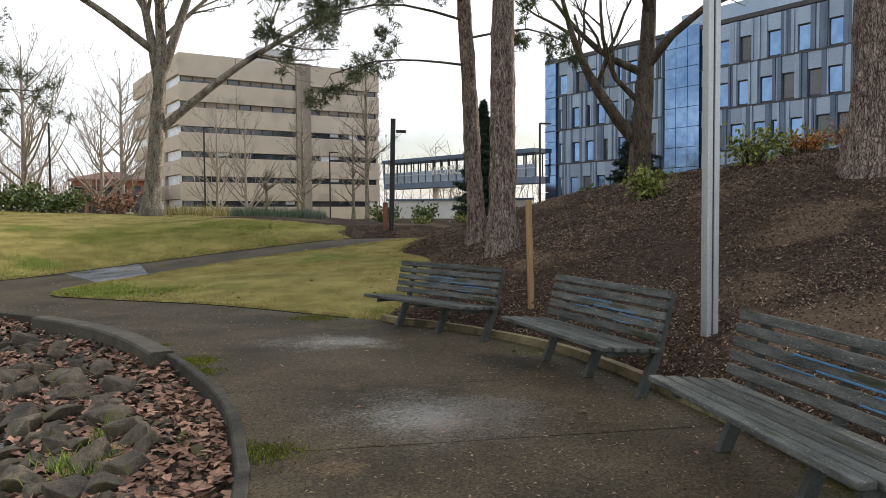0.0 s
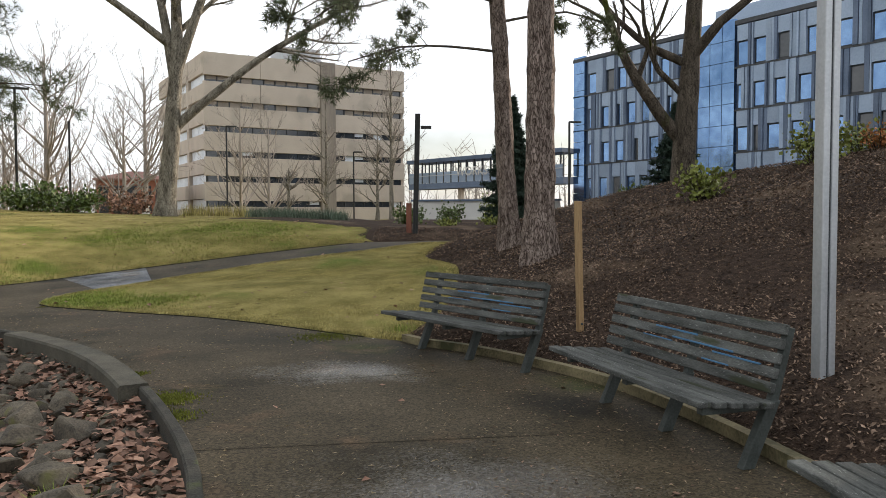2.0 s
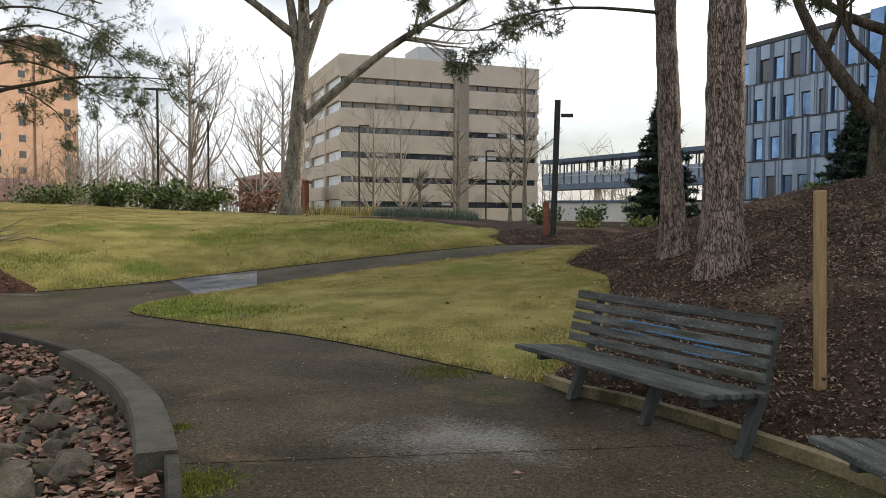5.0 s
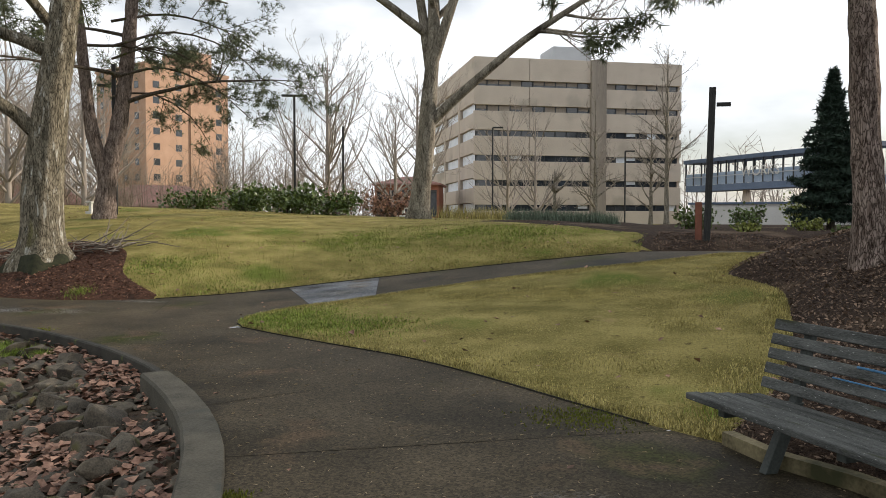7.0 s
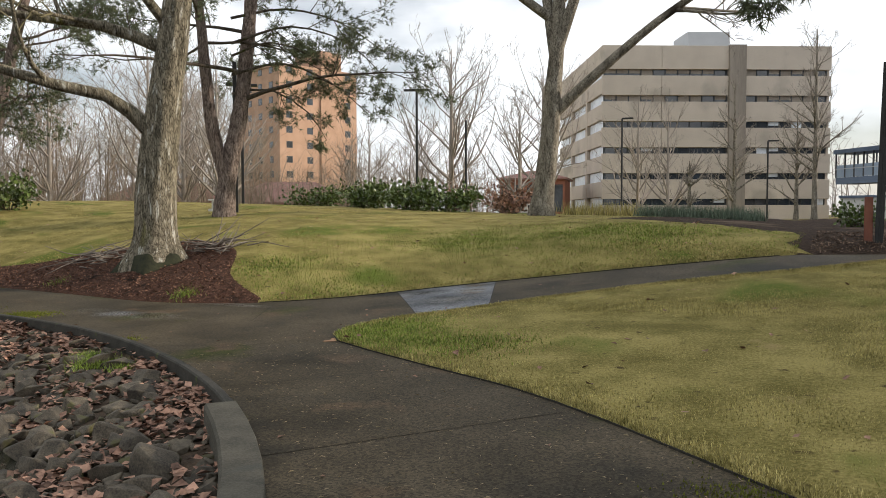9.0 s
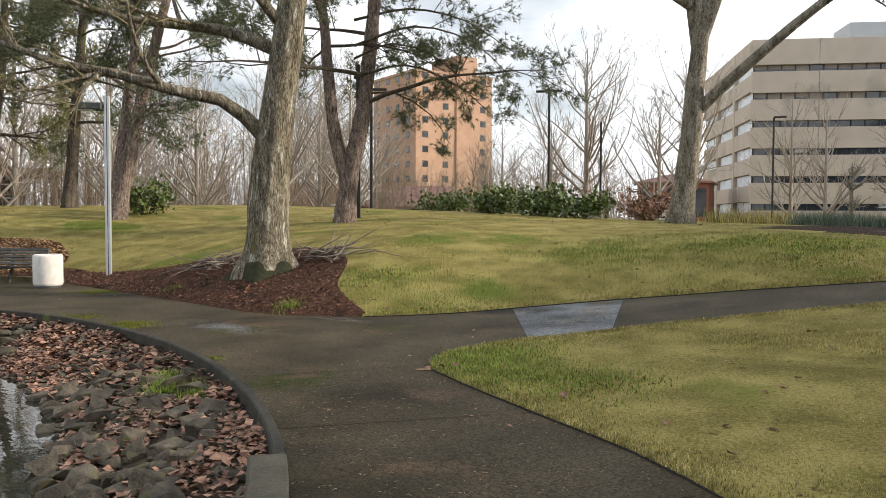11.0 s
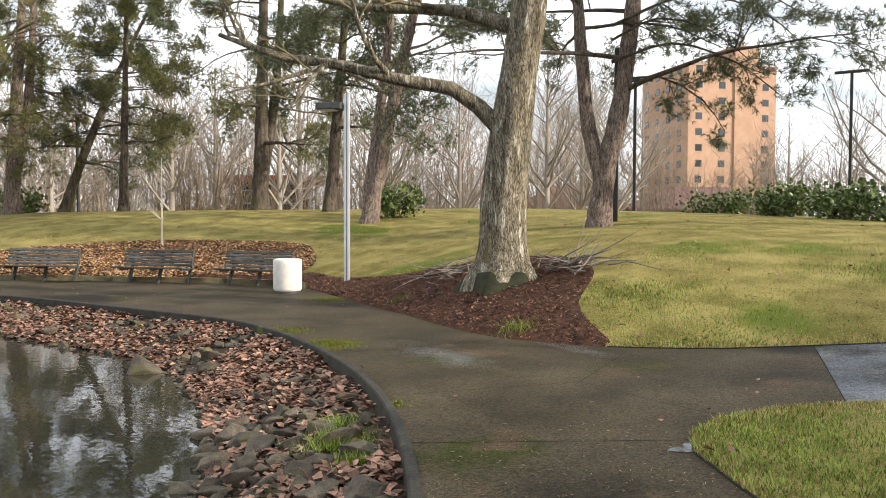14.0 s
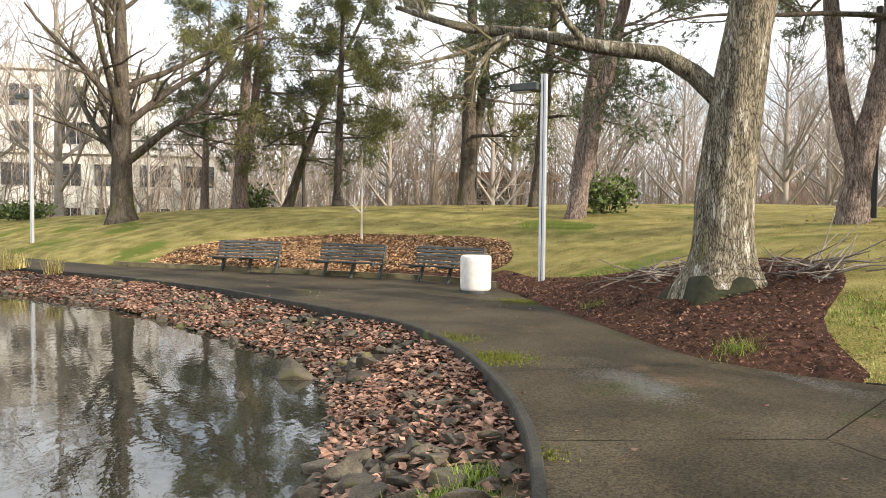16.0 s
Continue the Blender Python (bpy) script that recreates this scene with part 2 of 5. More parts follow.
WET = [(-0.95, 10.95, 1.6, 1.0), (0.25, 7.4, 1.8, 1.5), (-11.45, 17.35, 2.1, 0.75), (-11.2, 19.15, 1.6, 0.4)]   # x, y, half sizes of damp hollows


def pavement_material(name, low, high, wet_all=False):
    m = material(name, low, high, 0.7, 0.62, 0.4, 120.0, spots=(((0.020, 0.018, 0.013), 0.3, 0.55), ((0.038, 0.042, 0.010), 0.55, 0.60), ((0.085, 0.060, 0.037), 1.1, 0.60), ((0.16, 0.145, 0.11), 38.0, 0.70)), bump_scale=0.006, spec=0.16)
    n, l = m.node_tree.nodes, m.node_tree.links
    b = n["Principled BSDF"]
    geo = n.new("ShaderNodeNewGeometry")
    total = None
    for x, y, a, c in WET:
        mp = n.new("ShaderNodeMapping")
        mp.vector_type = "TEXTURE"
        mp.inputs["Location"].default_value = (x, y, 0)
        mp.inputs["Scale"].default_value = (a, c, 1)
        l.new(geo.outputs["Position"], mp.inputs["Vector"])
        g = n.new("ShaderNodeTexGradient")
        g.gradient_type = "SPHERICAL"
        l.new(mp.outputs["Vector"], g.inputs["Vector"])
        if total is None:
            total = g.outputs["Fac"]
        else:
            mx = n.new("ShaderNodeMath")
            mx.operation = "MAXIMUM"
            l.new(total, mx.inputs[0])
            l.new(g.outputs["Fac"], mx.inputs[1])
            total = mx.outputs[0]
    # pebbles of the exposed aggregate
    nz = n.new("ShaderNodeTexVoronoi")
    nz.inputs["Scale"].default_value = 62.0
    l.new(geo.outputs["Position"], nz.inputs["Vector"])
    grain = n.new("ShaderNodeSeparateColor")
    l.new(nz.outputs["Color"], grain.inputs["Color"])
    tone = n.new("ShaderNodeMapRange")
    tone.inputs["From Min"].default_value = 0.0
    tone.inputs["From Max"].default_value = 1.0
    tone.inputs["To Min"].default_value = 0.5
    tone.inputs["To Max"].default_value = 1.5
    l.new(grain.outputs["Green"], tone.inputs["Value"])
    base = b.inputs["Base Color"].links[0].from_socket
    peb = n.new("ShaderNodeMixRGB")
    peb.blend_type = "MULTIPLY"
    peb.inputs["Fac"].default_value = 1.0
    l.new(base, peb.inputs["Color1"])
    l.new(tone.outputs["Result"], peb.inputs["Color2"])
    l.new(peb.outputs["Color"], b.inputs["Base Color"])
    big = n.new("ShaderNodeTexNoise")
    big.inputs["Scale"].default_value = 1.5
    big.inputs["Detail"].default_value = 4
    l.new(geo.outputs["Position"], big.inputs["Vector"])
    add = n.new("ShaderNodeMath")
    add.operation = "MULTIPLY_ADD"
    add.inputs[1].default_value = 0.34
    l.new(grain.outputs["Red"], add.inputs[0])
    l.new(total, add.inputs[2])
    add2 = n.new("ShaderNodeMath")
    add2.operation = "MULTIPLY_ADD"
    add2.inputs[1].default_value = 0.9
    l.new(big.outputs["Fac"], add2.inputs[0])
    l.new(add.outputs[0], add2.inputs[2])
    r = n.new("ShaderNodeValToRGB")
    r.color_ramp.elements[0].position = 0.72 if not wet_all else 0.3
    r.color_ramp.elements[0].color = (0.66, 0.66, 0.66, 1)
    r.color_ramp.elements[1].position = 1.0 if not wet_all else 0.62
    r.color_ramp.elements[1].color = (0.27, 0.27, 0.27, 1)
    less = n.new("ShaderNodeMath")
    less.operation = "MULTIPLY"
    less.inputs[1].default_value = 0.68
    l.new(add2.outputs[0], less.inputs[0])
    l.new(less.outputs[0], r.inputs["Fac"])
    sp = n.new("ShaderNodeMapRange")
    sp.inputs["From Min"].default_value = 0.66
    sp.inputs["From Max"].default_value = 0.27
    sp.inputs["To Min"].default_value = 0.08
    sp.inputs["To Max"].default_value = 0.36
    l.new(r.outputs["Color"], sp.inputs["Value"])
    l.new(sp.outputs["Result"], b.inputs["Specular IOR Level"])
    l.new(r.outputs["Color"], b.inputs["Roughness"])
    return m


M_PAVE = pavement_material("damp_concrete", (0.023, 0.019, 0.0115), (0.095, 0.076, 0.049))
M_PAVEWET = pavement_material("wet_blue_grey_concrete", (0.058, 0.065, 0.077), (0.112, 0.121, 0.138), True)


def water_material():
    m = bpy.data.materials.new("pond_water")
    m.use_nodes = True
    n, l = m.node_tree.nodes, m.node_tree.links
    b = n["Principled BSDF"]
    b.inputs["Base Color"].default_value = (0.035, 0.034, 0.025, 1)
    b.inputs["Roughness"].default_value = 0.02
    b.inputs["IOR"].default_value = 1.42
    b.inputs["Specular IOR Level"].default_value = 1.0
    tc = n.new("ShaderNodeTexCoord")
    mp = n.new("ShaderNodeMapping")
    mp.inputs["Scale"].default_value = (1, 1.8, 1)
    mp.inputs["Rotation"].default_value = (0, 0, 1.1)
    w = n.new("ShaderNodeTexNoise")
    w.inputs["Scale"].default_value = 5.0
    w.inputs["Detail"].default_value = 2
    bp = n.new("ShaderNodeBump")
    bp.inputs["Strength"].default_value = 0.032
    bp.inputs["Distance"].default_value = 0.05
    l.new(tc.outputs["Object"], mp.inputs["Vector"])
    l.new(mp.outputs["Vector"], w.inputs["Vector"])
    l.new(w.outputs["Fac"], bp.inputs["Height"])
    l.new(bp.outputs["Normal"], b.inputs["Normal"])
    return m


M_WATER = water_material()


# ---- mesh helpers ----
def mesh_ob(name, verts, faces, mat, parent=None, label="", smooth=False):
    me = bpy.data.meshes.new(name)
    me.from_pydata([tuple(v) for v in verts], [], faces)
    me.materials.append(mat)
    if smooth:
        me.polygons.foreach_set("use_smooth", [True] * len(me.polygons))
    me.update()
    ob = new(name, me)
    if parent is not None:
        ob.parent = parent
    if label:
        ob["label"] = label
    return ob


def part(name, bm, mat, parent=None, label="", smooth=False):
    me = bpy.data.meshes.new(name)
    bm.to_mesh(me)
    bm.free()
    me.materials.append(mat)
    if smooth:
        me.polygons.foreach_set("use_smooth", [True] * len(me.polygons))
    ob = new(name, me)
    if parent is not None:
        ob.parent = parent
    if label:
        ob["label"] = label
    return ob


def thing(name, place, rz=0.0, label="", category="", group="", kind=""):
    ob = new(name)
    ob.matrix_world = pose(*place, 0, 0, rz)
    return tagged(ob, label, category, group, kind)


def box(bm, x0, x1, y0, y1, z0, z1, bevel=0.0, m=None):
    r = bmesh.ops.create_cube(bm, size=1.0)
    mat = Matrix.Translation(((x0 + x1) / 2, (y0 + y1) / 2, (z0 + z1) / 2)) @ Matrix.Diagonal((x1 - x0, y1 - y0, z1 - z0, 1))
    if m is not None:
        mat = m @ mat
    bmesh.ops.transform(bm, matrix=mat, verts=r["verts"])
    if bevel:
        es = list({e for v in r["verts"] for e in v.link_edges})
        bmesh.ops.bevel(bm, geom=es, offset=bevel, segments=2, profile=0.5, affect="EDGES", clamp_overlap=True)
    return bm


def bx(*a, **k):
    return box(bmesh.new(), *a, **k)


def spline(pts, step=0.4):
    """Catmull-Rom through the points, about one vertex per step."""
    p = np.array(pts, float)
    q = np.vstack([2 * p[0] - p[1], p, 2 * p[-1] - p[-2]])
    out = []
    for i in range(1, len(q) - 2):
        a, b, c, d = q[i - 1], q[i], q[i + 1], q[i + 2]
        k = max(1, int(np.linalg.norm(c - b) / step))
        for s in np.arange(k) / k:
            out.append(0.5 * (2 * b + (c - a) * s + (2 * a - 5 * b + 4 * c - d) * s * s + (3 * b - a - 3 * c + d) * s**3))
    out.append(p[-1])
    return np.array(out)


def line_dist(P, line):
    """Distance of each point of P to a polyline."""
    best = np.full(len(P), 1e9)
    for a, b in zip(line[:-1], line[1:]):
        d = b - a
        s = np.clip(((P - a) @ d) / max(d @ d, 1e-9), 0, 1)
        best = np.minimum(best, np.hypot(*(P - a - s[:, None] * d).T))
    return best


def inside(P, poly):
    x, y = P[:, 0], P[:, 1]
    c = np.zeros(len(P), bool)
    q = np.roll(poly, 1, 0)
    for (x1, y1), (x2, y2) in zip(poly, q):
        if y1 != y2:
            c ^= ((y1 > y) != (y2 > y)) & (x < (x2 - x1) * (y - y1) / (y2 - y1) + x1)
    return c


def smooth01(x, a, b):
    s = np.clip((x - a) / (b - a), 0, 1)
    return s * s * (3 - 2 * s)


# ---- plan ----
POND = spline([(-0.75, 1.5), (-0.78, 3.8), (-0.88, 5.6), (-1.1, 6.6), (-1.45, 7.76), (-1.97, 8.9), (-2.7, 10.22), (-3.58, 11.55), (-4.35, 12.43), (-5.2, 13.2), (-6.1, 13.88), (-7.2, 14.55), (-8.3, 15.08), (-9.4, 15.52), (-10.6, 15.88),
               (-12.0, 16.15), (-13.5, 16.3), (-15.0, 16.3), (-16.4, 16.08), (-18.3, 15.3), (-20.2, 14.45), (-22.3, 13.5), (-24.4, 12.2), (-26.8, 10.6), (-29, 8.7), (-33, 5.5), (-38, 1), (-40, -6), (-34, -14), (-22, -17), (-9, -12), (-2.5, -5), (-0.75, 1.5)])[:-1]
NORTH = spline([(-70, -20), (-48, -2), (-38, 5.3), (-34, 8), (-31.2, 10.2), (-29.6, 12), (-27.6, 14.4), (-25, 17.4), (-23.9, 18.5), (-21.9, 19.55), (-18.1, 19.25), (-15.2, 19.0), (-13.5, 18.82), (-12.4, 18.85), (-11.3, 19.3), (-10.4, 19.95),
                (-9.68, 20.6), (-9.02, 21.42), (-8.37, 22.15), (-7.57, 22.75), (-6.66, 23.2), (-5.5, 23.7), (-4.1, 24.2), (-2.5, 25.0), (0, 26.4), (5, 28.2), (12, 30), (40, 34)])
EAST = spline([(3.0, -30), (2.75, -5), (2.7, 3), (2.5, 6.0), (2.25, 7.7), (2.02, 8.9), (1.65, 10.1), (1.2, 10.9), (0.75, 11.55), (0.22, 12.15), (-0.45, 12.85), (-0.1, 14.2), (0.2, 16), (0.32, 17.8), (0.28, 19.6), (-0.4, 21.2), (0.0, 22.5), (0.45, 23.8), (0.8, 25.2), (3.5, 26.3), (13, 28.3), (41, 32.5)])
LAWN_LOW = spline([(-0.45, 12.85), (-1.0, 13.2), (-1.75, 13.78), (-2.8, 14.6), (-3.8, 15.25), (-4.9, 15.75), (-6.2, 16.35), (-6.9, 16.72), (-7.25, 17.1), (-7.42, 17.6), (-7.2, 18.5), (-6.62, 19.15), (-6.0, 19.9), (-5.3, 20.6), (-4.4, 21.35), (-3.3, 22.2), (-2.2, 22.9), (-1.0, 23.8), (0.8, 25.2)])
I_LOW = int(np.argmin(np.hypot(EAST[:, 0] + 0.45, EAST[:, 1] - 12.85)))
I_UP = int(np.argmin(np.hypot(EAST[:, 0] - 0.8, EAST[:, 1] - 25.2)))
MIDLAWN = np.vstack([LAWN_LOW, EAST[I_LOW + 1:I_UP][::-1]])
OAKBED = spline([(-23.2, 19.3), (-23.0, 20.3), (-21.2, 20.45), (-19.3, 20.95), (-17.6, 22.2), (-16.2, 22.95), (-15.0, 22.8), (-13.5, 21.85), (-12.4, 20.5), (-11.6, 20.0), (-10.9, 19.75), (-10.8, 19.4), (-13.5, 18.3), (-17, 18.7), (-21, 19.1), (-23.2, 19.3)])
WESTBED = spline([(-30.6, 11.2), (-31.8, 12.3), (-31.8, 13.8), (-31.2, 15.4), (-30.3, 17.3), (-28.5, 19.6), (-26.6, 21.3), (-25.2, 21.3), (-23.6, 20.6), (-23.2, 19.3), (-24.2, 18.2), (-26.2, 15.9), (-29, 12.5), (-30.6, 11.2)])



def ground_z(x, y):
    x, y = np.atleast_1d(np.asarray(x, float)), np.atleast_1d(np.asarray(y, float))
    P = np.stack([x, y], 1)
    v = x * 0.497 + (y - 13.2) * 0.868
    base = 0.09 * np.clip(v, 0, 9.2) * smooth01(x, -15, -3)
    yn = np.interp(x, NORTH[:, 0], NORTH[:, 1])
    xe = np.interp(y, EAST[:, 1], EAST[:, 0])
    dn = line_dist(P, NORTH)
    A = np.interp(x, [-90, -60, -46, -32, -20, -13, -3, 10], [0.5, 1.0, 2.2, 2.4, 1.95, 1.6, 0.4, 0.3])
    north = np.where(y > yn, A * np.tanh(0.27 * dn / A) * (1 - 0.5 * smooth01(dn, 15, 45)), 0)
    de = line_dist(P, EAST)
    east = np.where((x > xe) & (y < yn), 0.08 * smooth01(de, 0, 0.3) + 2.7 * np.tanh(0.29 * de / 2.7), 0)
    return base + north + east


def gz(x, y):
    return float(ground_z(x, y)[0])


# ---- ground ----
from mathutils.geometry import delaunay_2d_cdt

rng = np.random.default_rng(5)


def in_ring(P):
    """Paved band round the pond."""
    return line_dist(P, np.vstack([POND, POND[:1]])) < 4.3


def zones(P):
    """0 lawn, 1 mulch, 2 red mulch, 3 pond, 4 pavement, 5 pine straw bed."""
    x, y = P.T
    z = np.zeros(len(P), int)
    yn = np.interp(x, NORTH[:, 0], NORTH[:, 1])
    xe = np.interp(y, EAST[:, 1], EAST[:, 0])
    north = y > yn
    east = (x > xe) & ~north
    z[east] = 1
    z[north & (x > -7.5) & (y > np.maximum(29.5 - 0.45 * (x + 7), 26 + 0 * x))] = 1
    z[north & (x > -2.2)] = 1
    z[inside(P, OAKBED) & north] = 2
    z[inside(P, WESTBED) & north] = 2
    mid = inside(P, MIDLAWN)
    pond = inside(P, POND)
    z[pond] = 3
    z[~north & ~east & ~mid & ~pond & ((y > -6) | in_ring(P)) & (x > -36)] = 4
    z[~north & ~pond & (x <= -36) & in_ring(P)] = 4
    return z


JOINT_HALF = 0.006
JOINTS = [((-9.8, 15.48), (-9.29, 17.75)), ((-9.29, 17.75), (-10.48, 19.65)), ((-9.29, 17.75), (-7.22, 17.79)), ((-8.31, 14.9), (-7.11, 17.05)), ((-9.25, 21.8), (-6.7, 18.45)), ((-7.65, 23.15), (-6.0, 19.25)), ((-5.49, 24.63), (-3.55, 21.15)),
          ((-6.43, 13.87), (-4.95, 15.88)), ((-4.52, 12.57), (-3.09, 14.7)), ((-3.53, 11.44), (-0.58, 13.25)), ((-2.58, 10.09), (1.09, 11.23)), ((-1.73, 8.25), (2.13, 8.81)), ((-1.08, 6.45), (2.47, 7.0)), ((-0.55, 3.8), (3.15, 4.2)),
          ((-12.28, 16.13), (-12.14, 18.83)), ((-15.22, 16.14), (-14.94, 18.86)), ((-18.25, 15.2), (-17.78, 19.2)), ((-21.06, 13.54), (-22.38, 18.77)), ((-24.07, 11.54), (-25.74, 15.73)), ((-27.0, 9.42), (-28.74, 12.53))]
# dirt in the slab joints, and the painted shadow line at the lawn edge
M_JOINT_EDGESHADE = material("joint_dirt_and_edge_shade", (0.010, 0.009, 0.007), (0.03, 0.028, 0.02), 20.0, 0.95, 0.2, 80.0)


def build_ground():
    xs, ys = np.meshgrid(np.arange(-48, 18, 0.55), np.arange(-4, 46, 0.55))
    core = np.stack([xs.ravel(), ys.ravel()], 1) + rng.uniform(-0.16, 0.16, (xs.size, 2))
    ring = []
    for r in (1.6 ** np.arange(0, 8)) * 45:
        k = 72
        a = np.arange(k) / k * 2 * np.pi
        ring.append(np.stack([-14 + r * np.cos(a), 20 + r * np.sin(a)], 1))
    xs2, ys2 = np.meshgrid(np.arange(-75, 60, 3.0), np.arange(-40, 100, 3.0))
    mid = np.stack([xs2.ravel(), ys2.ravel()], 1)
    mid = mid[(mid[:, 0] < -48.5) | (mid[:, 0] > 18.5) | (mid[:, 1] < -4.5) | (mid[:, 1] > 46.5)]
    lines = [(POND, True), (NORTH, False), (EAST, False), (LAWN_LOW, False), (OAKBED, False), (WESTBED, False)]
    for J in JOINTS:
        a, b = np.array(J[0]), np.array(J[-1])
        d = (b - a) / np.linalg.norm(b - a)
        w = np.array([-d[1], d[0]]) * JOINT_HALF
        k = max(2, int(np.linalg.norm(b - a) / 0.3))
        seg = a + (b - a) * np.linspace(0, 1, k)[:, None]
        lines += [(seg + w, False), (seg - w, False)]
    keep = np.ones(len(core), bool)
    for L, closed in lines:
        keep &= line_dist(core, np.vstack([L, L[:1]]) if closed else L) > 0.14
    pts, edges = [core[keep], mid, *ring], []
    count = sum(len(p) for p in pts)
    for L, closed in lines:
        k = len(L)
        edges += [(count + i, count + i + 1) for i in range(k - 1)]
        if closed:
            edges.append((count + k - 1, count))
        pts.append(L)
        count += k
    V, _, F, *_ = delaunay_2d_cdt([Vector(p) for p in np.vstack(pts)], edges, [], 0, 1e-4)
    V = np.array([(v.x, v.y) for v in V])
    F = np.array([f for f in F if len(f) == 3])
    cen = V[F].mean(1)
    Z = zones(cen)
    H = ground_z(V[:, 0], V[:, 1])
    dpond = line_dist(V, np.vstack([POND, POND[:1]]))
    allb = np.minimum.reduce([line_dist(V, L) for L in (LAWN_LOW, NORTH, EAST)])
    wob = np.array([noise.noise((a * 0.7, b * 0.7, 0)) for a, b in V])
    objs = {}
    groups = {"ground": [0, 1, 2, 3], "pavement": [4]}
    mats = {0: M_GRASS, 1: M_MULCH, 2: M_REDMULCH, 3: M_MUD, 4: M_PAVE}
    for nm, zs in groups.items():
        verts, faces, mi, index = [], [], [], {}
        for f, z in zip(F, Z):
            if z not in zs:
                continue
            ff = []
            for i in f:
                key = (i, z == 3)
                if key not in index:
                    h = H[i]
                    if z == 3:
                        h = -0.13 - 0.22 * min(dpond[i], 2.6) - 0.03 * max(dpond[i] - 2.6, 0) * (dpond[i] < 6) + 0.04 * wob[i] * min(dpond[i], 1)
                        h = max(h, -1.0)
                    elif z == 4:
                        pass
                    else:
                        h += 0.035 * min(allb[i] / 0.3, 1) + 0.03 * wob[i] * min(allb[i] / 1.5, 1)
                    index[key] = len(verts)
                    verts.append((V[i][0], V[i][1], h))
                ff.append(index[key])
            faces.append(ff)
            mi.append(zs.index(z))
        me = bpy.data.meshes.new(nm)
        me.from_pydata(verts, [], faces)
        for z in zs:
            me.materials.append(mats[z])
        me.polygons.foreach_set("material_index", mi)
        me.polygons.foreach_set("use_smooth", [True] * len(mi))
        me.update()
        objs[nm] = new(nm, me)
    # the paving is cut into slabs along its joints
    pv = objs["pavement"]
    me = pv.data
    cs = np.array([p.center[:2] for p in me.polygons])
    gap = np.zeros(len(cs), bool)
    for J in JOINTS:
        gap |= line_dist(cs, np.array(J)) < JOINT_HALF * 0.98
    verts = np.array([v.co[:] for v in me.vertices])
    faces = np.array([p.vertices[:] for p in me.polygons])
    root = np.arange(len(verts))

    def find(i):
        while root[i] != i:
            root[i] = root[root[i]]
            i = root[i]
        return i

    for f in faces[~gap]:
        a = find(f[0])
        for i in f[1:]:
            root[find(i)] = a
    comp = {}
    for k, f in enumerate(faces):
        if not gap[k]:
            comp.setdefault(find(f[0]), []).append(f)
    objs["pavement"] = bed = new("pavement")
    for fs in comp.values():
        fs = np.array(fs)
        idx, inv = np.unique(fs, return_inverse=True)
        c = verts[idx].mean(0)
        wet = abs(c[0] + 7.45) < 0.8 and abs(c[1] - 20.7) < 0.9
        mesh_ob("slab", verts[idx].tolist(), inv.reshape(-1, 3).tolist(), M_PAVEWET if wet else M_PAVE, bed, smooth=True)
    mesh_ob("joint_bed", (verts - np.array([0, 0, 0.009])).tolist(), faces.tolist(), M_JOINT_EDGESHADE, bed, "dirt showing in the joints between slabs")
    bpy.data.objects.remove(pv)
    tagged(objs["ground"], "winter lawn, bark mulch banks and muddy pond bank", "ground", kind="structure")
    tagged(objs["pavement"], "damp mottled concrete path curving round the pond", "pavement", kind="structure")
    return objs


GROUND = build_ground()

water = mesh_ob("water", [(x, y, -0.465) for x, y in POND], [tuple(range(len(POND)))], M_WATER)
tagged(water, "still pond water with faint ripples reflecting trees", "water", kind="structure")


# ---- kerbs and edgings ----
def sweep(line, section, z_of=None):
    """A closed cross-section (offset to the left, height) carried along a plan line."""
    line = np.array(line, float)
    d = np.gradient(line, axis=0)
    d /= np.linalg.norm(d, axis=1)[:, None]
    nrm = np.stack([-d[:, 1], d[:, 0]], 1)
    k = len(section)
    V, F = [], []
    for i, (p, n) in enumerate(zip(line, nrm)):
        z = z_of[i] if z_of is not None else 0.0
        V += [(p[0] + n[0] * o, p[1] + n[1] * o, z + h) for o, h in section]
        if i:
            a, b = (i - 1) * k, i * k
            F += [(a + j, a + (j + 1) % k, b + (j + 1) % k, b + j) for j in range(k)]
    F += [tuple(range(k))[::-1], tuple(range(len(V) - k, len(V)))]
    return V, F


dA = np.hypot(*(POND - np.array([-2.75, 10.3])).T)
dB = np.hypot(*(POND - np.array([-5.6, 13.5])).T)
iA, iB = int(np.argmin(dA)), int(np.argmin(dB))
closed = np.vstack([POND[iB:], POND[:iA + 1]])
ob = mesh_ob("pond_kerb", *sweep(closed, [(-0.01, 0.012), (0.0, 0.02), (0.065, 0.02), (0.08, 0.005), (0.085, -0.45), (-0.01, -0.45)]), M_CURB)
tagged(ob, "thin dark weathered concrete kerb holding back the pond bank", "kerb", kind="structure")
ob = mesh_ob("pond_wall", *sweep(POND[iA:iB + 1], [(-0.01, 0.03), (0.0, 0.045), (0.24, 0.045), (0.26, 0.02), (0.26, -0.5), (-0.01, -0.5)]), M_CAP)
tagged(ob, "wide grey concrete cap of the low pond wall", "kerb", kind="structure")
e0 = int(np.argmin(np.abs(EAST[:, 1] + 3)))
ob = mesh_ob("edging", *sweep(EAST[e0:I_LOW + 1], [(0.04, -0.1), (0.04, 0.09), (-0.05, 0.09), (-0.05, -0.1)]), M_EDGE)
tagged(ob, "weathered timber edging along the mulch bed", "edging", kind="structure")
n0 = int(np.argmin(np.abs(NORTH[:, 0] + 31.2)))
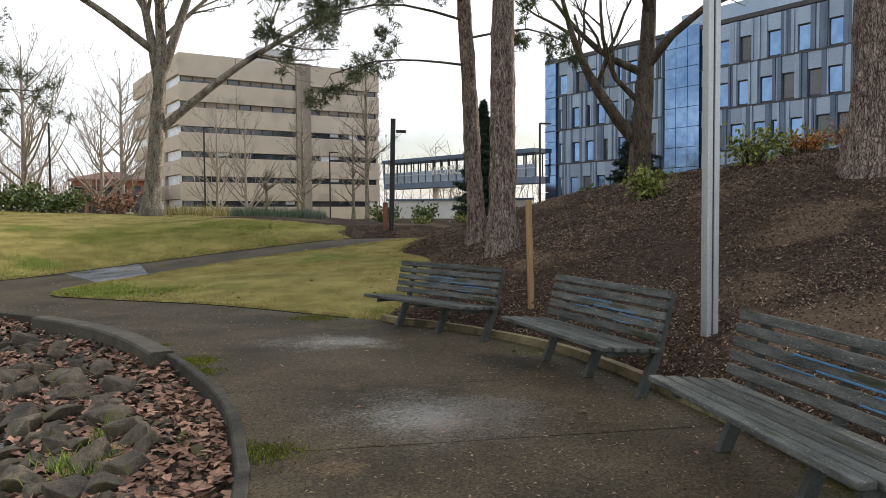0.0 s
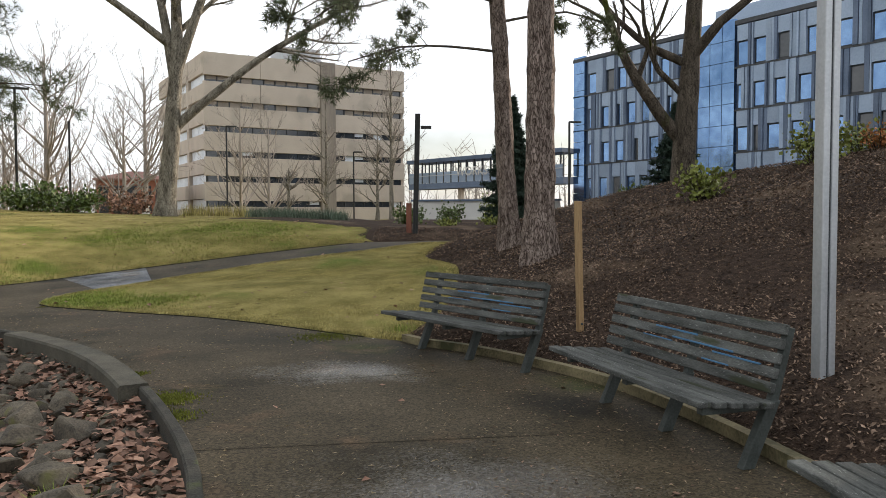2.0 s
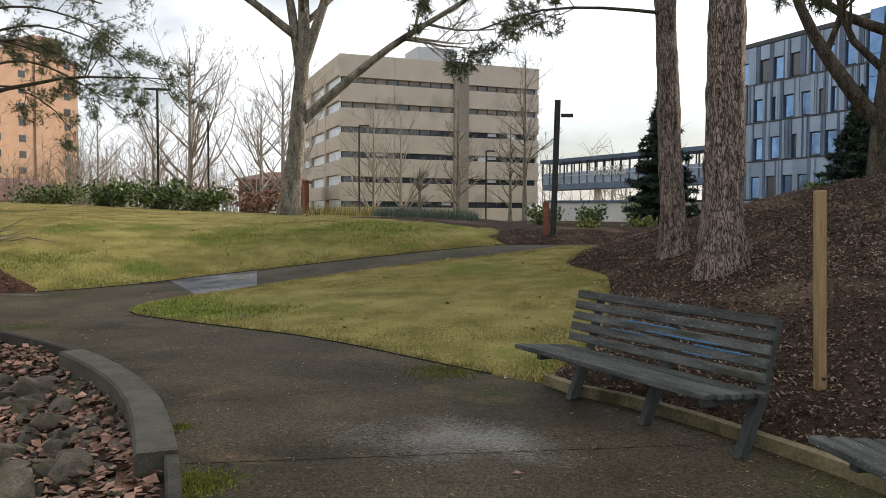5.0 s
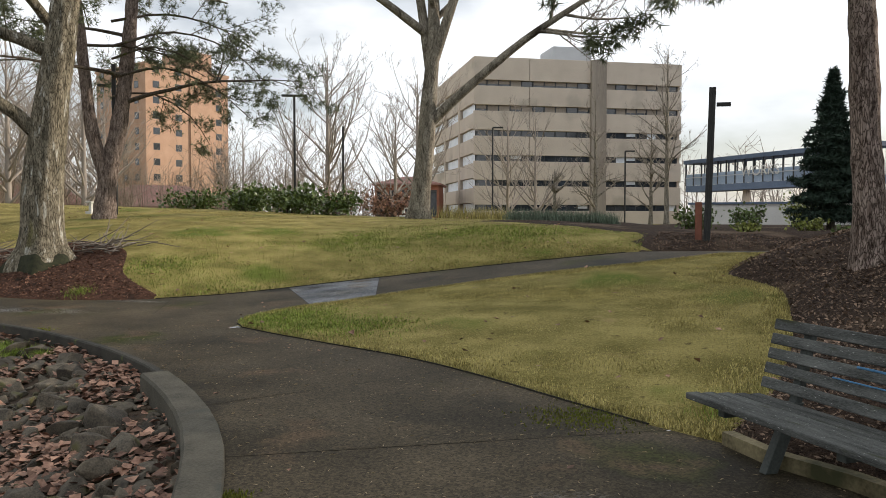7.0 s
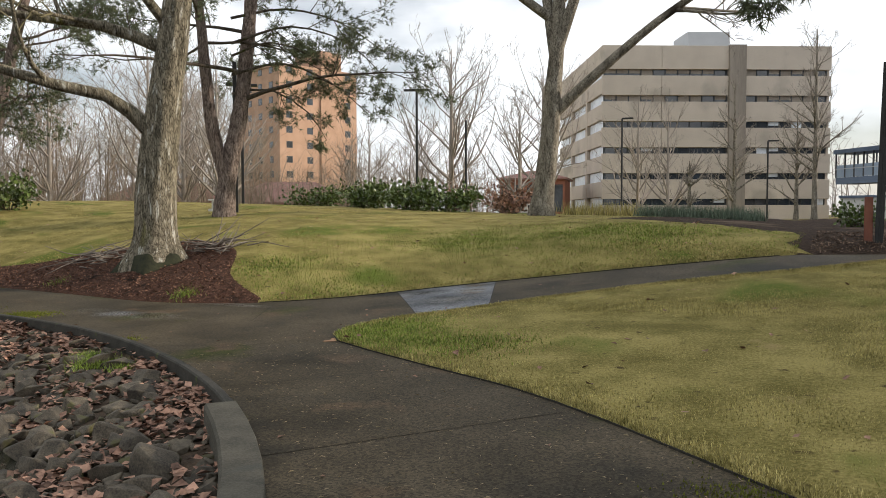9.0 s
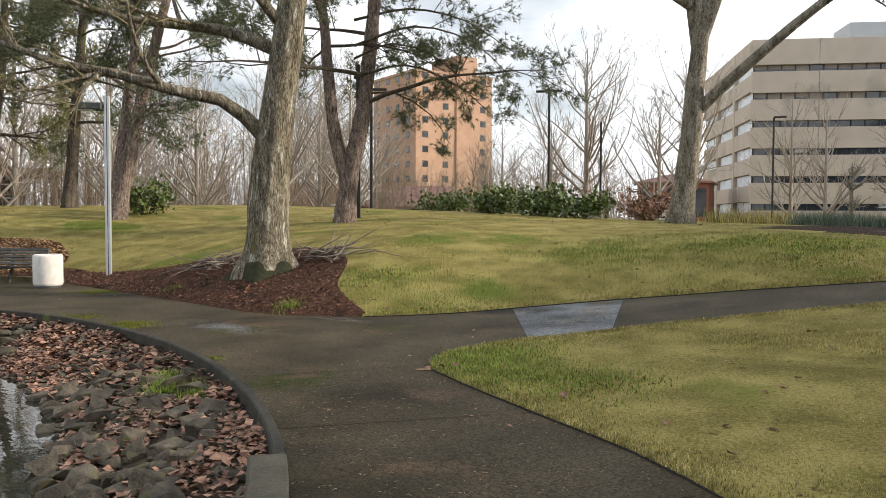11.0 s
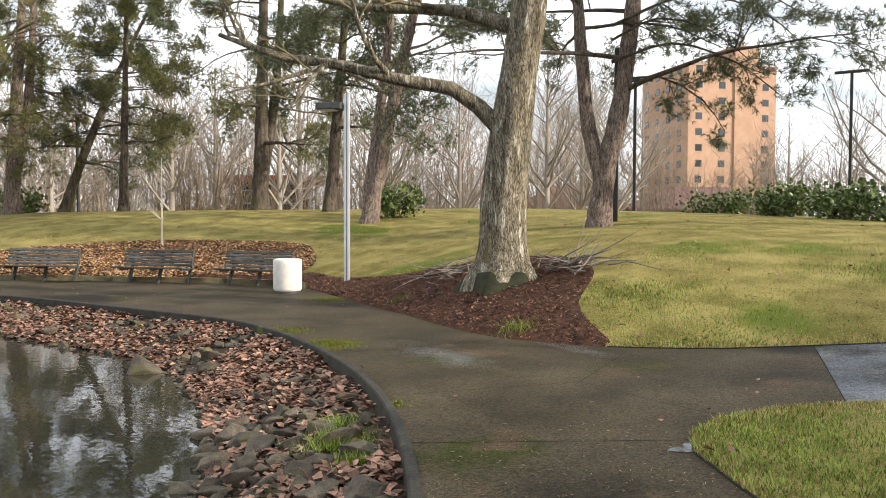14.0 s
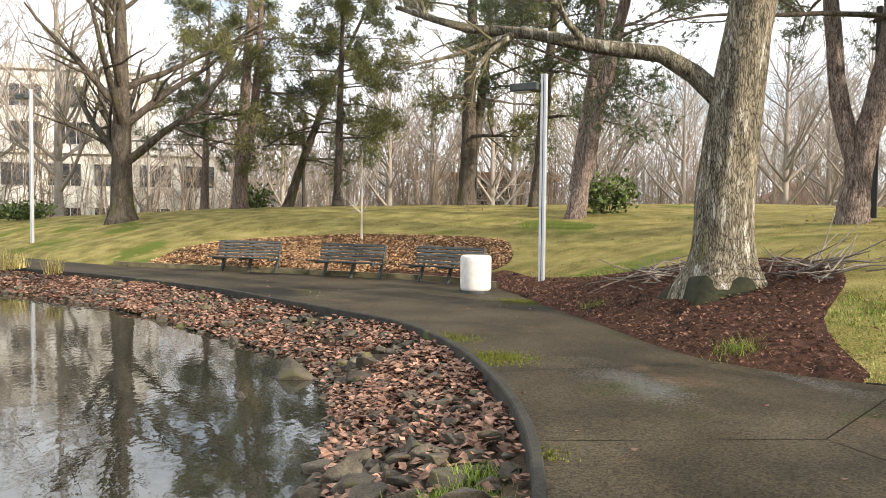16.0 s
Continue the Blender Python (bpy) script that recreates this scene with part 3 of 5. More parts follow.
n1 = int(np.argmin(np.abs(NORTH[:, 0] + 21.6)))
ob = mesh_ob("edging", *sweep(NORTH[n0:n1 + 1], [(0.05, -0.1), (0.05, 0.14), (-0.05, 0.14), (-0.05, -0.1)]), M_EDGE)
tagged(ob, "dark timber edging behind the pond benches", "edging", kind="structure")


# soil lip as a dark strip that also paints the lawn edge's shadow
for ln in (LAWN_LOW[1:-1], NORTH[(NORTH[:, 0] > -11.2) & (NORTH[:, 0] < -2.4)]):
    ob = mesh_ob("lawn_edge", *sweep(ln, [(-0.014, -0.03), (-0.011, 0.010), (0.011, 0.014), (0.016, -0.03)], ground_z(ln[:, 0], ln[:, 1])), M_JOINT_EDGESHADE)
    tagged(ob, "cut soil lip along the lawn edge, darkened for its shadow", "edging", kind="structure")


# ---- tubes and trees ----
def tube(V, F, pts, rad, sides):
    pts = np.asarray(pts, float)
    t = np.gradient(pts, axis=0)
    t /= np.maximum(np.linalg.norm(t, axis=1), 1e-9)[:, None]
    ref = np.where(np.abs(t[:, 2:3]) > 0.9, np.array([[1.0, 0, 0]]), np.array([[0, 0, 1.0]]))
    u = np.cross(t, ref)
    u /= np.linalg.norm(u, axis=1)[:, None]
    w = np.cross(t, u)
    a = np.arange(sides) / sides * 2 * np.pi
    rad = np.asarray(rad, float)
    rings = pts[:, None] + rad[:, None, None] * (np.cos(a)[None, :, None] * u[:, None] + np.sin(a)[None, :, None] * w[:, None])
    s = sum(len(v) for v in V)
    V.append(rings.reshape(-1, 3))
    k = len(pts)
    j = np.arange(sides)
    for i in range(k - 1):
        A = s + i * sides
        B = A + sides
        F.append(np.stack([A + j, A + (j + 1) % sides, B + (j + 1) % sides, B + j], 1))


def tube_mesh(name, lines, mat, parent, label="", smooth=True):
    V, F = [], []
    for pts, rad, sides in lines:
        tube(V, F, pts, rad, sides)
    if not V:
        return None
    return mesh_ob(name, np.vstack(V).tolist(), np.vstack(F).tolist(), mat, parent, label, smooth)


def wander(R, start, way, length, n, bend=0.12, lift=0.0):
    """A crooked line of n+1 points."""
    p, d = np.array(start, float), np.array(way, float) / np.linalg.norm(way)
    out = [p.copy()]
    for _ in range(n):
        d = d + R.normal(0, bend, 3) + np.array([0, 0, lift])
        d /= np.linalg.norm(d)
        p = p + d * length / n
        out.append(p.copy())
    return np.array(out)


def branch_out(R, line, r0, level, levels, out, spread=0.9, ratio=0.62, kids=6, lift=0.05, start=0.25, twig=0.006, bend=0.12):
    """Children of a limb, recursively; out: list of (level, points, radii)."""
    L = np.linalg.norm(np.diff(line, axis=0), axis=1).sum()
    n = len(line) - 1
    for _ in range(kids):
        s = R.uniform(start, 1.0)
        i = min(int(s * n), n - 1)
        p = line[i] + (line[i + 1] - line[i]) * (s * n - i)
        d = line[i + 1] - line[i]
        d = d / np.linalg.norm(d)
        side = np.cross(d, R.normal(0, 1, 3))
        side /= np.linalg.norm(side)
        way = d * R.uniform(0.45, 1.0) + side * spread * R.uniform(0.6, 1.1) + np.array([0, 0, 0.15])
        ln = L * ratio * R.uniform(0.6, 1.1) * (1.15 - 0.55 * s)
        child = wander(R, p, way, ln, 5 if level < levels - 1 else 3 if level < levels else 2, bend, lift)
        rr = max(r0 * (1 - 0.7 * s) * 0.55, twig)
        rad = np.linspace(rr, max(rr * 0.3, twig * 0.6), len(child))
        out.append((level, child, rad))
        if level < levels:
            branch_out(R, child, rr, level + 1, levels, out, spread, ratio, max(3, kids - 1), lift, 0.2, twig, bend)


def trunk_rings(R, line, rad, sides=18, flare=0.5, rough=0.06, whorl=0.0):
    """Trunk skin with root flare and furrows."""
    line, rad = np.array(line, float), np.array(rad, float)
    L = np.r_[0, np.cumsum(np.linalg.norm(np.diff(line, axis=0), axis=1))]
    s = np.arange(0, L[-1], 0.12 if whorl else 0.22)
    pts = np.stack([np.interp(s, L, line[:, k]) for k in range(3)], 1)
    r = np.interp(s, L, rad) * (1 + flare * np.exp(-s / 0.35)) * (1 + whorl * np.exp(-((s % 0.93 - 0.5) / 0.10) ** 2))
    V, F = [], []
    ph = R.uniform(0, 6.28)
    a = np.arange(sides) / sides * 2 * np.pi
    seed = R.uniform(0, 100)
    for i, (p, q) in enumerate(zip(pts, r)):
        root = 0.22 * flare * np.exp(-s[i] / 0.3) * np.cos(5 * a + ph)
        nz = np.array([noise.noise((np.cos(b) * 2.2 + seed, np.sin(b) * 2.2, s[i] * 0.9)) for b in a])
        rr = q * (1 + root + rough * 2 * nz)
        V += [(p[0] + x * np.cos(b), p[1] + x * np.sin(b), p[2] + (-0.25 if i == 0 else 0)) for b, x in zip(a, rr)]
        if i:
            A, B = (i - 1) * sides, i * sides
            F += [(A + j, A + (j + 1) % sides, B + (j + 1) % sides, B + j) for j in range(sides)]
    F.append(tuple(range(len(V) - sides, len(V))))
    return V, F


def bare_tree(name, place, height, r, seed, label, limbs=None, trunk=None, bark=None, twigs=None, kids=7, levels=3, spread=0.8, start=0.3, sides=14, lean=(0, 0), twig=0.007, n_limbs=9, lift=0.05, limb_len=0.5, flare=0.5):
    R = np.random.default_rng(seed)
    t = thing(name, place, 0, label, "tree")
    tr = trunk or [(0, 0, 0), (lean[0] * 0.3, lean[1] * 0.3, height * 0.3), (lean[0] * 0.6, lean[1] * 0.6, height * 0.6), (lean[0], lean[1], height)]
    tr = spline(tr, 0.8)
    s = np.linspace(0, 1, len(tr))
    rad = r * (1 - 0.88 * s ** 1.1)
    mesh_ob("trunk", *trunk_rings(R, tr, rad, sides, flare), bark or M_BARK_DARK, t, smooth=True)
    big, fine = [], []
    todo = []
    for lb in limbs or ():
        pts = spline(lb[0], 0.6)
        todo.append((pts, lb[1]))
    for _ in range(n_limbs):
        q = R.uniform(start, 0.95)
        i = int(q * (len(tr) - 1))
        a = R.uniform(0, 6.283)
        way = (math.cos(a), math.sin(a), R.uniform(0.5, 1.1))
        ln = height * limb_len * (1.15 - 0.75 * q) * R.uniform(0.7, 1.1)
        todo.append((wander(R, tr[i], way, ln, 7, 0.1, lift), rad[i] * 0.5))
    todo.append((tr[len(tr) // 2:], rad[len(tr) // 2]))
    for pts, rr in todo:
        if pts is not None and len(pts) > 2:
            big.append((pts, np.linspace(rr, max(rr * 0.22, twig), len(pts)), 8))
            out = []
            branch_out(R, pts, rr, 1, levels, out, spread, 0.5, kids, lift, 0.2, twig)
            for lv, p, q in out:
                (big if q[0] > 0.03 else fine).append((p, q, 5 if q[0] > 0.03 else 3))
    tube_mesh("limb", big, bark or M_BARK_DARK, t)
    tube_mesh("twig", fine, twigs or M_TWIG, t)
    return t


def needle_tufts(R, centres, ways, length, count, width):
    """Bunches of thin blades round each centre."""
    n = len(centres)
    d = np.repeat(ways, count, 0) * 0.6 + R.normal(0, 0.55, (n * count, 3))
    d /= np.linalg.norm(d, axis=1)[:, None]
    side = np.cross(d, R.normal(0, 1, (n * count, 3)))
    side /= np.linalg.norm(side, axis=1)[:, None]
    c = np.repeat(centres, count, 0)
    L = length * R.uniform(0.7, 1.15, (n * count, 1))
    V = np.stack([c - side * width, c + side * width, c + d * L], 1).reshape(-1, 3)
    F = np.arange(len(V)).reshape(-1, 3)
    return V, F


def pine(name, place, height, r, seed, label, bare=0.35, limbs=None, n_limbs=26, lean=(0, 0), trunk=None, needle=None, bark=None, tufts=1.0, limb_len=0.26, droop=-0.02, blades=11, size=0.17, up=(-0.15, 0.35), sides=20, second=None, jitter=0.06, width=0.009):
    R = np.random.default_rng(seed)
    t = thing(name, place, 0, label, "tree")
    tr = spline(trunk or [(0, 0, 0), (lean[0] * 0.25, lean[1] * 0.25, height * 0.3), (lean[0] * 0.6, lean[1] * 0.6, height * 0.65), (lean[0], lean[1], height)], 0.8)
    s = np.linspace(0, 1, len(tr))
    rad = r * (1 - 0.85 * s)
    mesh_ob("trunk", *trunk_rings(R, tr, rad, sides, 0.45, 0.09, 0.09), bark or M_BARK_PINE, t, smooth=True)
    stems = [(tr, rad)]
    if second:
        tr2 = spline(second, 0.8)
        rad2 = r * 0.75 * (1 - 0.85 * np.linspace(0, 1, len(tr2)))
        mesh_ob("trunk", *trunk_rings(R, tr2, rad2, sides, 0.0, 0.09), bark or M_BARK_PINE, t, smooth=True)
        stems.append((tr2, rad2))
    lines, todo = [], []
    for pts, rr in limbs or ():
        todo.append((spline(pts, 0.5), rr))
    for k in range(n_limbs):
        T, RD = stems[k % len(stems)]
        q = bare + (1 - bare) * (k + R.uniform(0, 1)) / n_limbs
        i = min(int(q * (len(T) - 1)), len(T) - 2)
        a = k * 2.4 + R.uniform(-0.5, 0.5)
        way = (math.cos(a), math.sin(a), R.uniform(*up))
        ln = height * limb_len * (1.1 - 0.8 * (q - bare) / (1 - bare)) * R.uniform(0.6, 1.15)
        todo.append((wander(R, T[i], way, ln, 7, 0.09, droop), max(RD[i] * 0.33, 0.02)))
    C, W = [], []
    for pts, rr in todo:
        lines.append((pts, np.linspace(rr, 0.012, len(pts)), 6))
        out = []
        branch_out(R, pts, rr, 1, 2, out, 0.9, 0.42, 6, 0.02, 0.3, 0.006)
        for lv, p, q in out:
            lines.append((p, q, 4))
            k = max(2, int((4 if lv == 1 else 5) * tufts))
            for f in np.linspace(0.45, 1.0, k):
                j = min(int(f * (len(p) - 1)), len(p) - 2)
                w = p[j + 1] - p[j]
                w = w / np.linalg.norm(w)
                C.append(p[j] + (p[j + 1] - p[j]) * (f * (len(p) - 1) - j) + R.normal(0, jitter, 3))
                W.append(w)
    tube_mesh("limb", lines, bark or M_BARK_DARK, t)
    V, F = needle_tufts(R, np.array(C), np.array(W), size, blades, width)
    mesh_ob("foliage", V.tolist(), F.tolist(), needle or M_NEEDLE, t)
    return t


def spruce(name, place, height, width, seed, label, mat=None):
    R = np.random.default_rng(seed)
    t = thing(name, place, 0, label, "tree")
    tr = np.array([(0, 0, z) for z in np.linspace(0, height, 12)])
    mesh_ob("trunk", *trunk_rings(R, tr, 0.16 * height / 8 * (1 - 0.93 * np.linspace(0, 1, 12)), 10), M_BARK_DARK, t, smooth=True)
    lines, C, W = [], [], []
    k = int(height * 24)
    for i in range(k):
        q = 0.06 + 0.94 * i / k
        a = i * 2.4
        ln = width * (1.02 - q) * R.uniform(0.7, 1.12)
        p = wander(R, (0, 0, q * height), (math.cos(a), math.sin(a), 0.12), ln, 5, 0.06, -0.03)
        lines.append((p, np.linspace(0.03, 0.008, 6), 4))
        for f in np.linspace(0.15, 1, int(5 + ln * 9)):
            j = min(int(f * 5), 4)
            c = p[j] + (p[j + 1] - p[j]) * (f * 5 - j)
            for sgn in (-1, 1):
                sd = np.cross(p[j + 1] - p[j], (0, 0, 1))
                sd = sd / np.linalg.norm(sd) * sgn
                for g in np.linspace(0.0, 0.45 * ln * (1.1 - f), 3):
                    C.append(c + sd * g + R.normal(0, 0.03, 3))
                    W.append(sd * 0.8 + (p[j + 1] - p[j]) * 0.5)
    tube_mesh("limb", lines, M_BARK_DARK, t)
    V, F = needle_tufts(R, np.array(C), np.array(W), 0.19, 4, 0.026)
    mesh_ob("foliage", V.tolist(), F.tolist(), mat or M_SPRUCE, t)
    return t


def leaf_cloud(R, C, N, size, aspect=0.45):
    """A folded leaf of two quads at each centre."""
    n = len(C)
    d = N + R.normal(0, 0.5, (n, 3))
    d /= np.linalg.norm(d, axis=1)[:, None]
    s = np.cross(d, R.normal(0, 1, (n, 3)))
    s /= np.linalg.norm(s, axis=1)[:, None]
    up = np.cross(s, d)
    L = size * R.uniform(0.6, 1.2, (n, 1))
    a, b = C - d * L * 0.5, C + d * L * 0.5
    m = C
    l, r = m + s * L * aspect + up * L * 0.12, m - s * L * aspect + up * L * 0.12
    V = np.stack([a, l, b, r], 1).reshape(-1, 3)
    i = np.arange(n) * 4
    F = np.vstack([np.stack([i, i + 1, i + 2], 1), np.stack([i, i + 2, i + 3], 1)])
    return V, F


def shrub(name, place, w, d, h, seed, label, mat=None, leaves=900, size=0.11, blobs=9, rz=0.0):
    R = np.random.default_rng(seed)
    t = thing(name, place, rz, label, "shrub")
    lines, C, N = [], [], []
    for _ in range(blobs * 2):
        a, q = R.uniform(0, 6.283), R.uniform(0.3, 1.0) ** 0.5
        tip = np.array([math.cos(a) * w / 2 * q, math.sin(a) * d / 2 * q, h * R.uniform(0.55, 1.0) * (1.1 - 0.4 * q)])
        p = wander(R, (tip[0] * 0.15, tip[1] * 0.15, -0.05), tip + np.array([0, 0, 0.3]), np.linalg.norm(tip), 5, 0.1)
        p = p + (tip - p[-1])[None] * np.linspace(0, 1, 6)[:, None]
        lines.append((p, np.linspace(0.018, 0.006, 6), 4))
        k = leaves // (blobs * 2)
        f = R.uniform(0.4, 1.05, k)
        j = np.minimum((f * 5).astype(int), 4)
        c = p[j] + (p[j + 1] - p[j]) * (f * 5 - j)[:, None]
        off = R.normal(0, 1, (k, 3)) * np.array([w * 0.10, d * 0.10, h * 0.13])
        C.append(c + off)
        N.append(off / np.maximum(np.linalg.norm(off, axis=1), 1e-6)[:, None] + np.array([0, 0, 0.4]))
    C, N = np.vstack(C), np.vstack(N)
    C[:, 2] = np.maximum(C[:, 2], 0.04)
    tube_mesh("stem", lines, M_BARK_DARK, t)
    V, F = leaf_cloud(R, C, N, size)
    mesh_ob("foliage", V.tolist(), F.tolist(), mat or M_LEAF, t)
    return t


def on_ground(x, y, dz=0.0):
    return (x, y, gz(x, y) + dz)


# ---- buildings ----
def facade_frame(origin, way, z=0.0):
    """Local axes: x along the wall, y into the building, z up."""
    ux, uy = np.array(way, float) / np.linalg.norm(way)
    return Matrix(((ux, -uy, 0, origin[0]), (uy, ux, 0, origin[1]), (0, 0, 1, z), (0, 0, 0, 1)))


def fx(x0, x1, y0, y1, z0, z1, bevel=0.0):
    """A block given by its distances along, out of (positive) or behind (negative) the wall line, and heights."""
    return bx(x0, x1, -y1, -y0, z0, z1, bevel=bevel)


def concrete_block():
    t = new("office_building")
    t.matrix_world = facade_frame((-32.7, 110.6), (0.858, 0.513))
    tagged(t, "seven-storey brown concrete office building with ribbon windows", "building")
    L, D, top = 31.0, 30.5, 24.1
    part("core", fx(0.5, L - 0.5, -D + 0.5, -0.5, -1, top - 0.4), M_GLASS, t, "dark recessed window band")
    slits = [20.55 - 3.45 * k for k in range(7)]
    edges = [top] + [z for s in slits for z in (s + 0.42, s - 0.42)] + [-1.0]
    for k in range(0, len(edges), 2):
        z1, z0 = edges[k], edges[k + 1]
        for a, b in ((0.0, 7.95), (8.0, 17.0), (19.3, 31.0)):
            part("panel", fx(a, b, -0.52, 0.0, z0, z1, 0.03), M_CONC, t)
        for a, b in ((0.02, 9.0), (10.0, 19.6), (20.6, 30.3)):
            part("panel", fx(0.0, 0.5, -b, -a - (0.5 if a < 0.1 else 0), z0 + (0.28 if k < len(edges) - 2 else 0), z1 - (0.0 if k == 0 else 0.28), 0.03), M_CONC, t)
    part("stair_tower", fx(17.03, 19.27, -0.9, 0.35, -1, top + 0.1), M_CONC2, t, "dark ribbed concrete stair tower")
    for a, b in ((9.02, 9.98), (19.62, 20.58)):
        part("pier", fx(-0.05, 0.5, -b, -a, -1, top), M_CONC, t)
    part("back_wall", fx(L - 0.5, L, -D, -0.55, -1, top), M_CONC, t)
    part("roof", fx(0.1, L - 0.1, -D + 0.1, -0.1, top - 0.35, top - 0.1), M_CONC2, t)
    rw = random.Random(3)
    for s in slits:
        for a, b in ((0.3, 16.9), (19.4, 30.5)):
            n = int((b - a) / 1.55)
            for j in range(n + 1):
                x = a + (b - a) * j / n
                part("mullion", fx(x - 0.06, x + 0.06, -0.5, -0.36, s - 0.42, s + 0.42), M_FRAME, t)
                if j < n and rw.random() < (0.75 if s > 16 else 0.25 if s < 6 else 0.12):
                    part("blind", fx(x + 0.08, x + (b - a) / n - 0.08, -0.495, -0.47, s - 0.38 + rw.choice((0, 0, 0.3)), s + 0.4), M_CONC2 if s > 16 else M_BLIND_SKYGLARE, t)
        for a, b in ((0.8, 8.6), (10.4, 19.2), (21, 29.8)):
            n = 6
            for j in range(n):
                y0, y1 = -a - (b - a) * (j + 1) / n, -a - (b - a) * j / n
                # white sky reflection is put into the pane colour
                part("window", fx(0.36, 0.45, y0 + 0.05, y1 - 0.05, s - 0.65, s + 0.65), M_BLIND_SKYGLARE, t)
    part("penthouse", fx(13.5, 19.5, -12, -6, top - 0.1, top + 3.2), M_PANELL, t, "pale rooftop plant room")
    part("antenna", fx(9.0, 9.15, -9, -8.85, top - 0.1, top + 1.9), M_FRAME, t)


def blue_block():
    t = new("laboratory_building")
    t.matrix_world = facade_frame((15.4, 95.9), (0.547, -0.836))
    tagged(t, "modern blue-grey panelled building with narrow windows", "building")
    L, top, fl = 92.0, 19.6, 3.98
    part("core", fx(0.2, L, -26, -0.35, -1, top - 0.3), M_PANELD, t)
    part("parapet", fx(0, L, -0.5, 0.06, top - 0.25, top + 0.15), M_FRAME, t)
    R = random.Random(11)
    for k in range(5):
        z1 = top - 0.25 - fl * k
        z0 = z1 - fl
        part("floor_band", fx(0, L, -0.34, 0.05, z0 - 0.09, z0 + 0.06), M_FRAME, t)
        x = 2.5
        while x < L - 2:
            if 17.9 < x < 22.4:
                x = 22.4
            w = R.choice((0.55, 1.2, 1.2, 1.25))
            gap = R.choice((0.6, 0.9, 1.2, 1.6))
            if x < 17.9 < x + w:
                x = 22.4
            # window with panel above and narrow fins beside it
            if x > 66:
                part("panel", fx(x, x + 4.0, -0.34, 0.0, z0 + 0.07, z1 - 0.1), M_PANEL, t)
                x += 4.06
                continue
            wt = z1 - 1.6
            part("panel", fx(x, x + w, -0.34, 0.0, wt + 0.04, z1 - 0.1), M_PANEL, t)
            wi = part("window", fx(x, x + w, -0.34, -0.2, z0 + 0.07, wt), M_FRAME, t)
            part("pane", fx(x + 0.09, x + w - 0.09, -0.215, -0.16, z0 + 0.22, wt - 0.1), M_GLASSB if R.random() < 0.75 else M_GLASS, wi)
            xe, g = x + w, gap
            while g > 0.05:
                q = min(g, R.choice((0.22, 0.3, 0.45)))
                dep = R.choice((0.0, 0.08, 0.12))
                part("fin", fx(xe + 0.015, xe + q - 0.015, -0.34, dep, z0 + 0.07, z1 - 0.1), R.choice((M_PANELD, M_PANEL, M_PANEL, M_PANELD)), t)
                xe += q
                g -= q
            x = xe
    for z in np.arange(0.2, top - 0.4, 1.98):
        for a in (18.0, 19.4, 20.8):
            part("glass_pane", fx(a + 0.03, a + 1.37, -0.3, 0.1, z, z + 1.93), M_GLASSB, t)
        part("glass_pane", fx(0.1, 1.9, -0.3, 0.05, z, z + 1.93), M_GLASSB, t)
    part("plant_room", fx(14.5, 26, -16, -7, top - 0.3, top + 3.6), M_PANEL, t, "grey rooftop plant room")


def footbridge():
    t = new("skywalk")
    t.matrix_world = facade_frame((-5.0, 117.0), (19.2, -21.5))
    tagged(t, "glazed green-grey skywalk between two buildings", "bridge")
    L = 28.8
    part("deck", fx(0, L, -3.2, 0, 5.3, 6.1), M_PANELD, t)
    part("roof", fx(-0.2, L, -3.4, 0.25, 9.0, 9.5), M_PANELD, t)
    for k in range(20):
        x = L * k / 19
        part("post", fx(x - 0.07, x + 0.07, -0.12, 0.05, 6.1, 9.0), M_FRAME, t)
        if k < 19:
            part("pane", fx(x + 0.09, x + L / 19 - 0.09, -0.06, -0.03, 6.12, 7.6), M_PANEL, t)
    part("rail", fx(0, L, 0.0, 0.06, 7.1, 7.2), M_PANELL, t)
    for k in range(20):
        x = L * k / 19
        part("back_post", fx(x - 0.07, x + 0.07, -3.25, -3.1, 6.1, 9.0), M_FRAME, t)
    for x in (9, 19):
        part("column", fx(x, x + 0.6, -2, -1.4, -1, 5.3), M_CONC, t)
    cu = bpy.data.curves.new("lettering", "FONT")
    cu.body = "WORKS"
    cu.size = 1.7
    cu.extrude = 0.02
    ob = new("lettering", cu)
    cu.materials.append(M_WHITE)
    ob.parent = t
    ob.matrix_local = Matrix(((1, 0, 0, 10.2), (0, 0, -1, -0.1), (0, 1, 0, 6.9), (0, 0, 0, 1)))
    w = new("low_wall")
    w.matrix_world = facade_frame((-4, 105), (1, -0.15))
    tagged(w, "low white wall beneath the skywalk", "wall")
    part("wall", fx(0, 19, -0.4, 0, 0, 3.4), M_WHITE, w)
    part("roof", fx(-0.2, 19.2, -0.6, 0.2, 3.4, 3.65), M_PANELD, w)


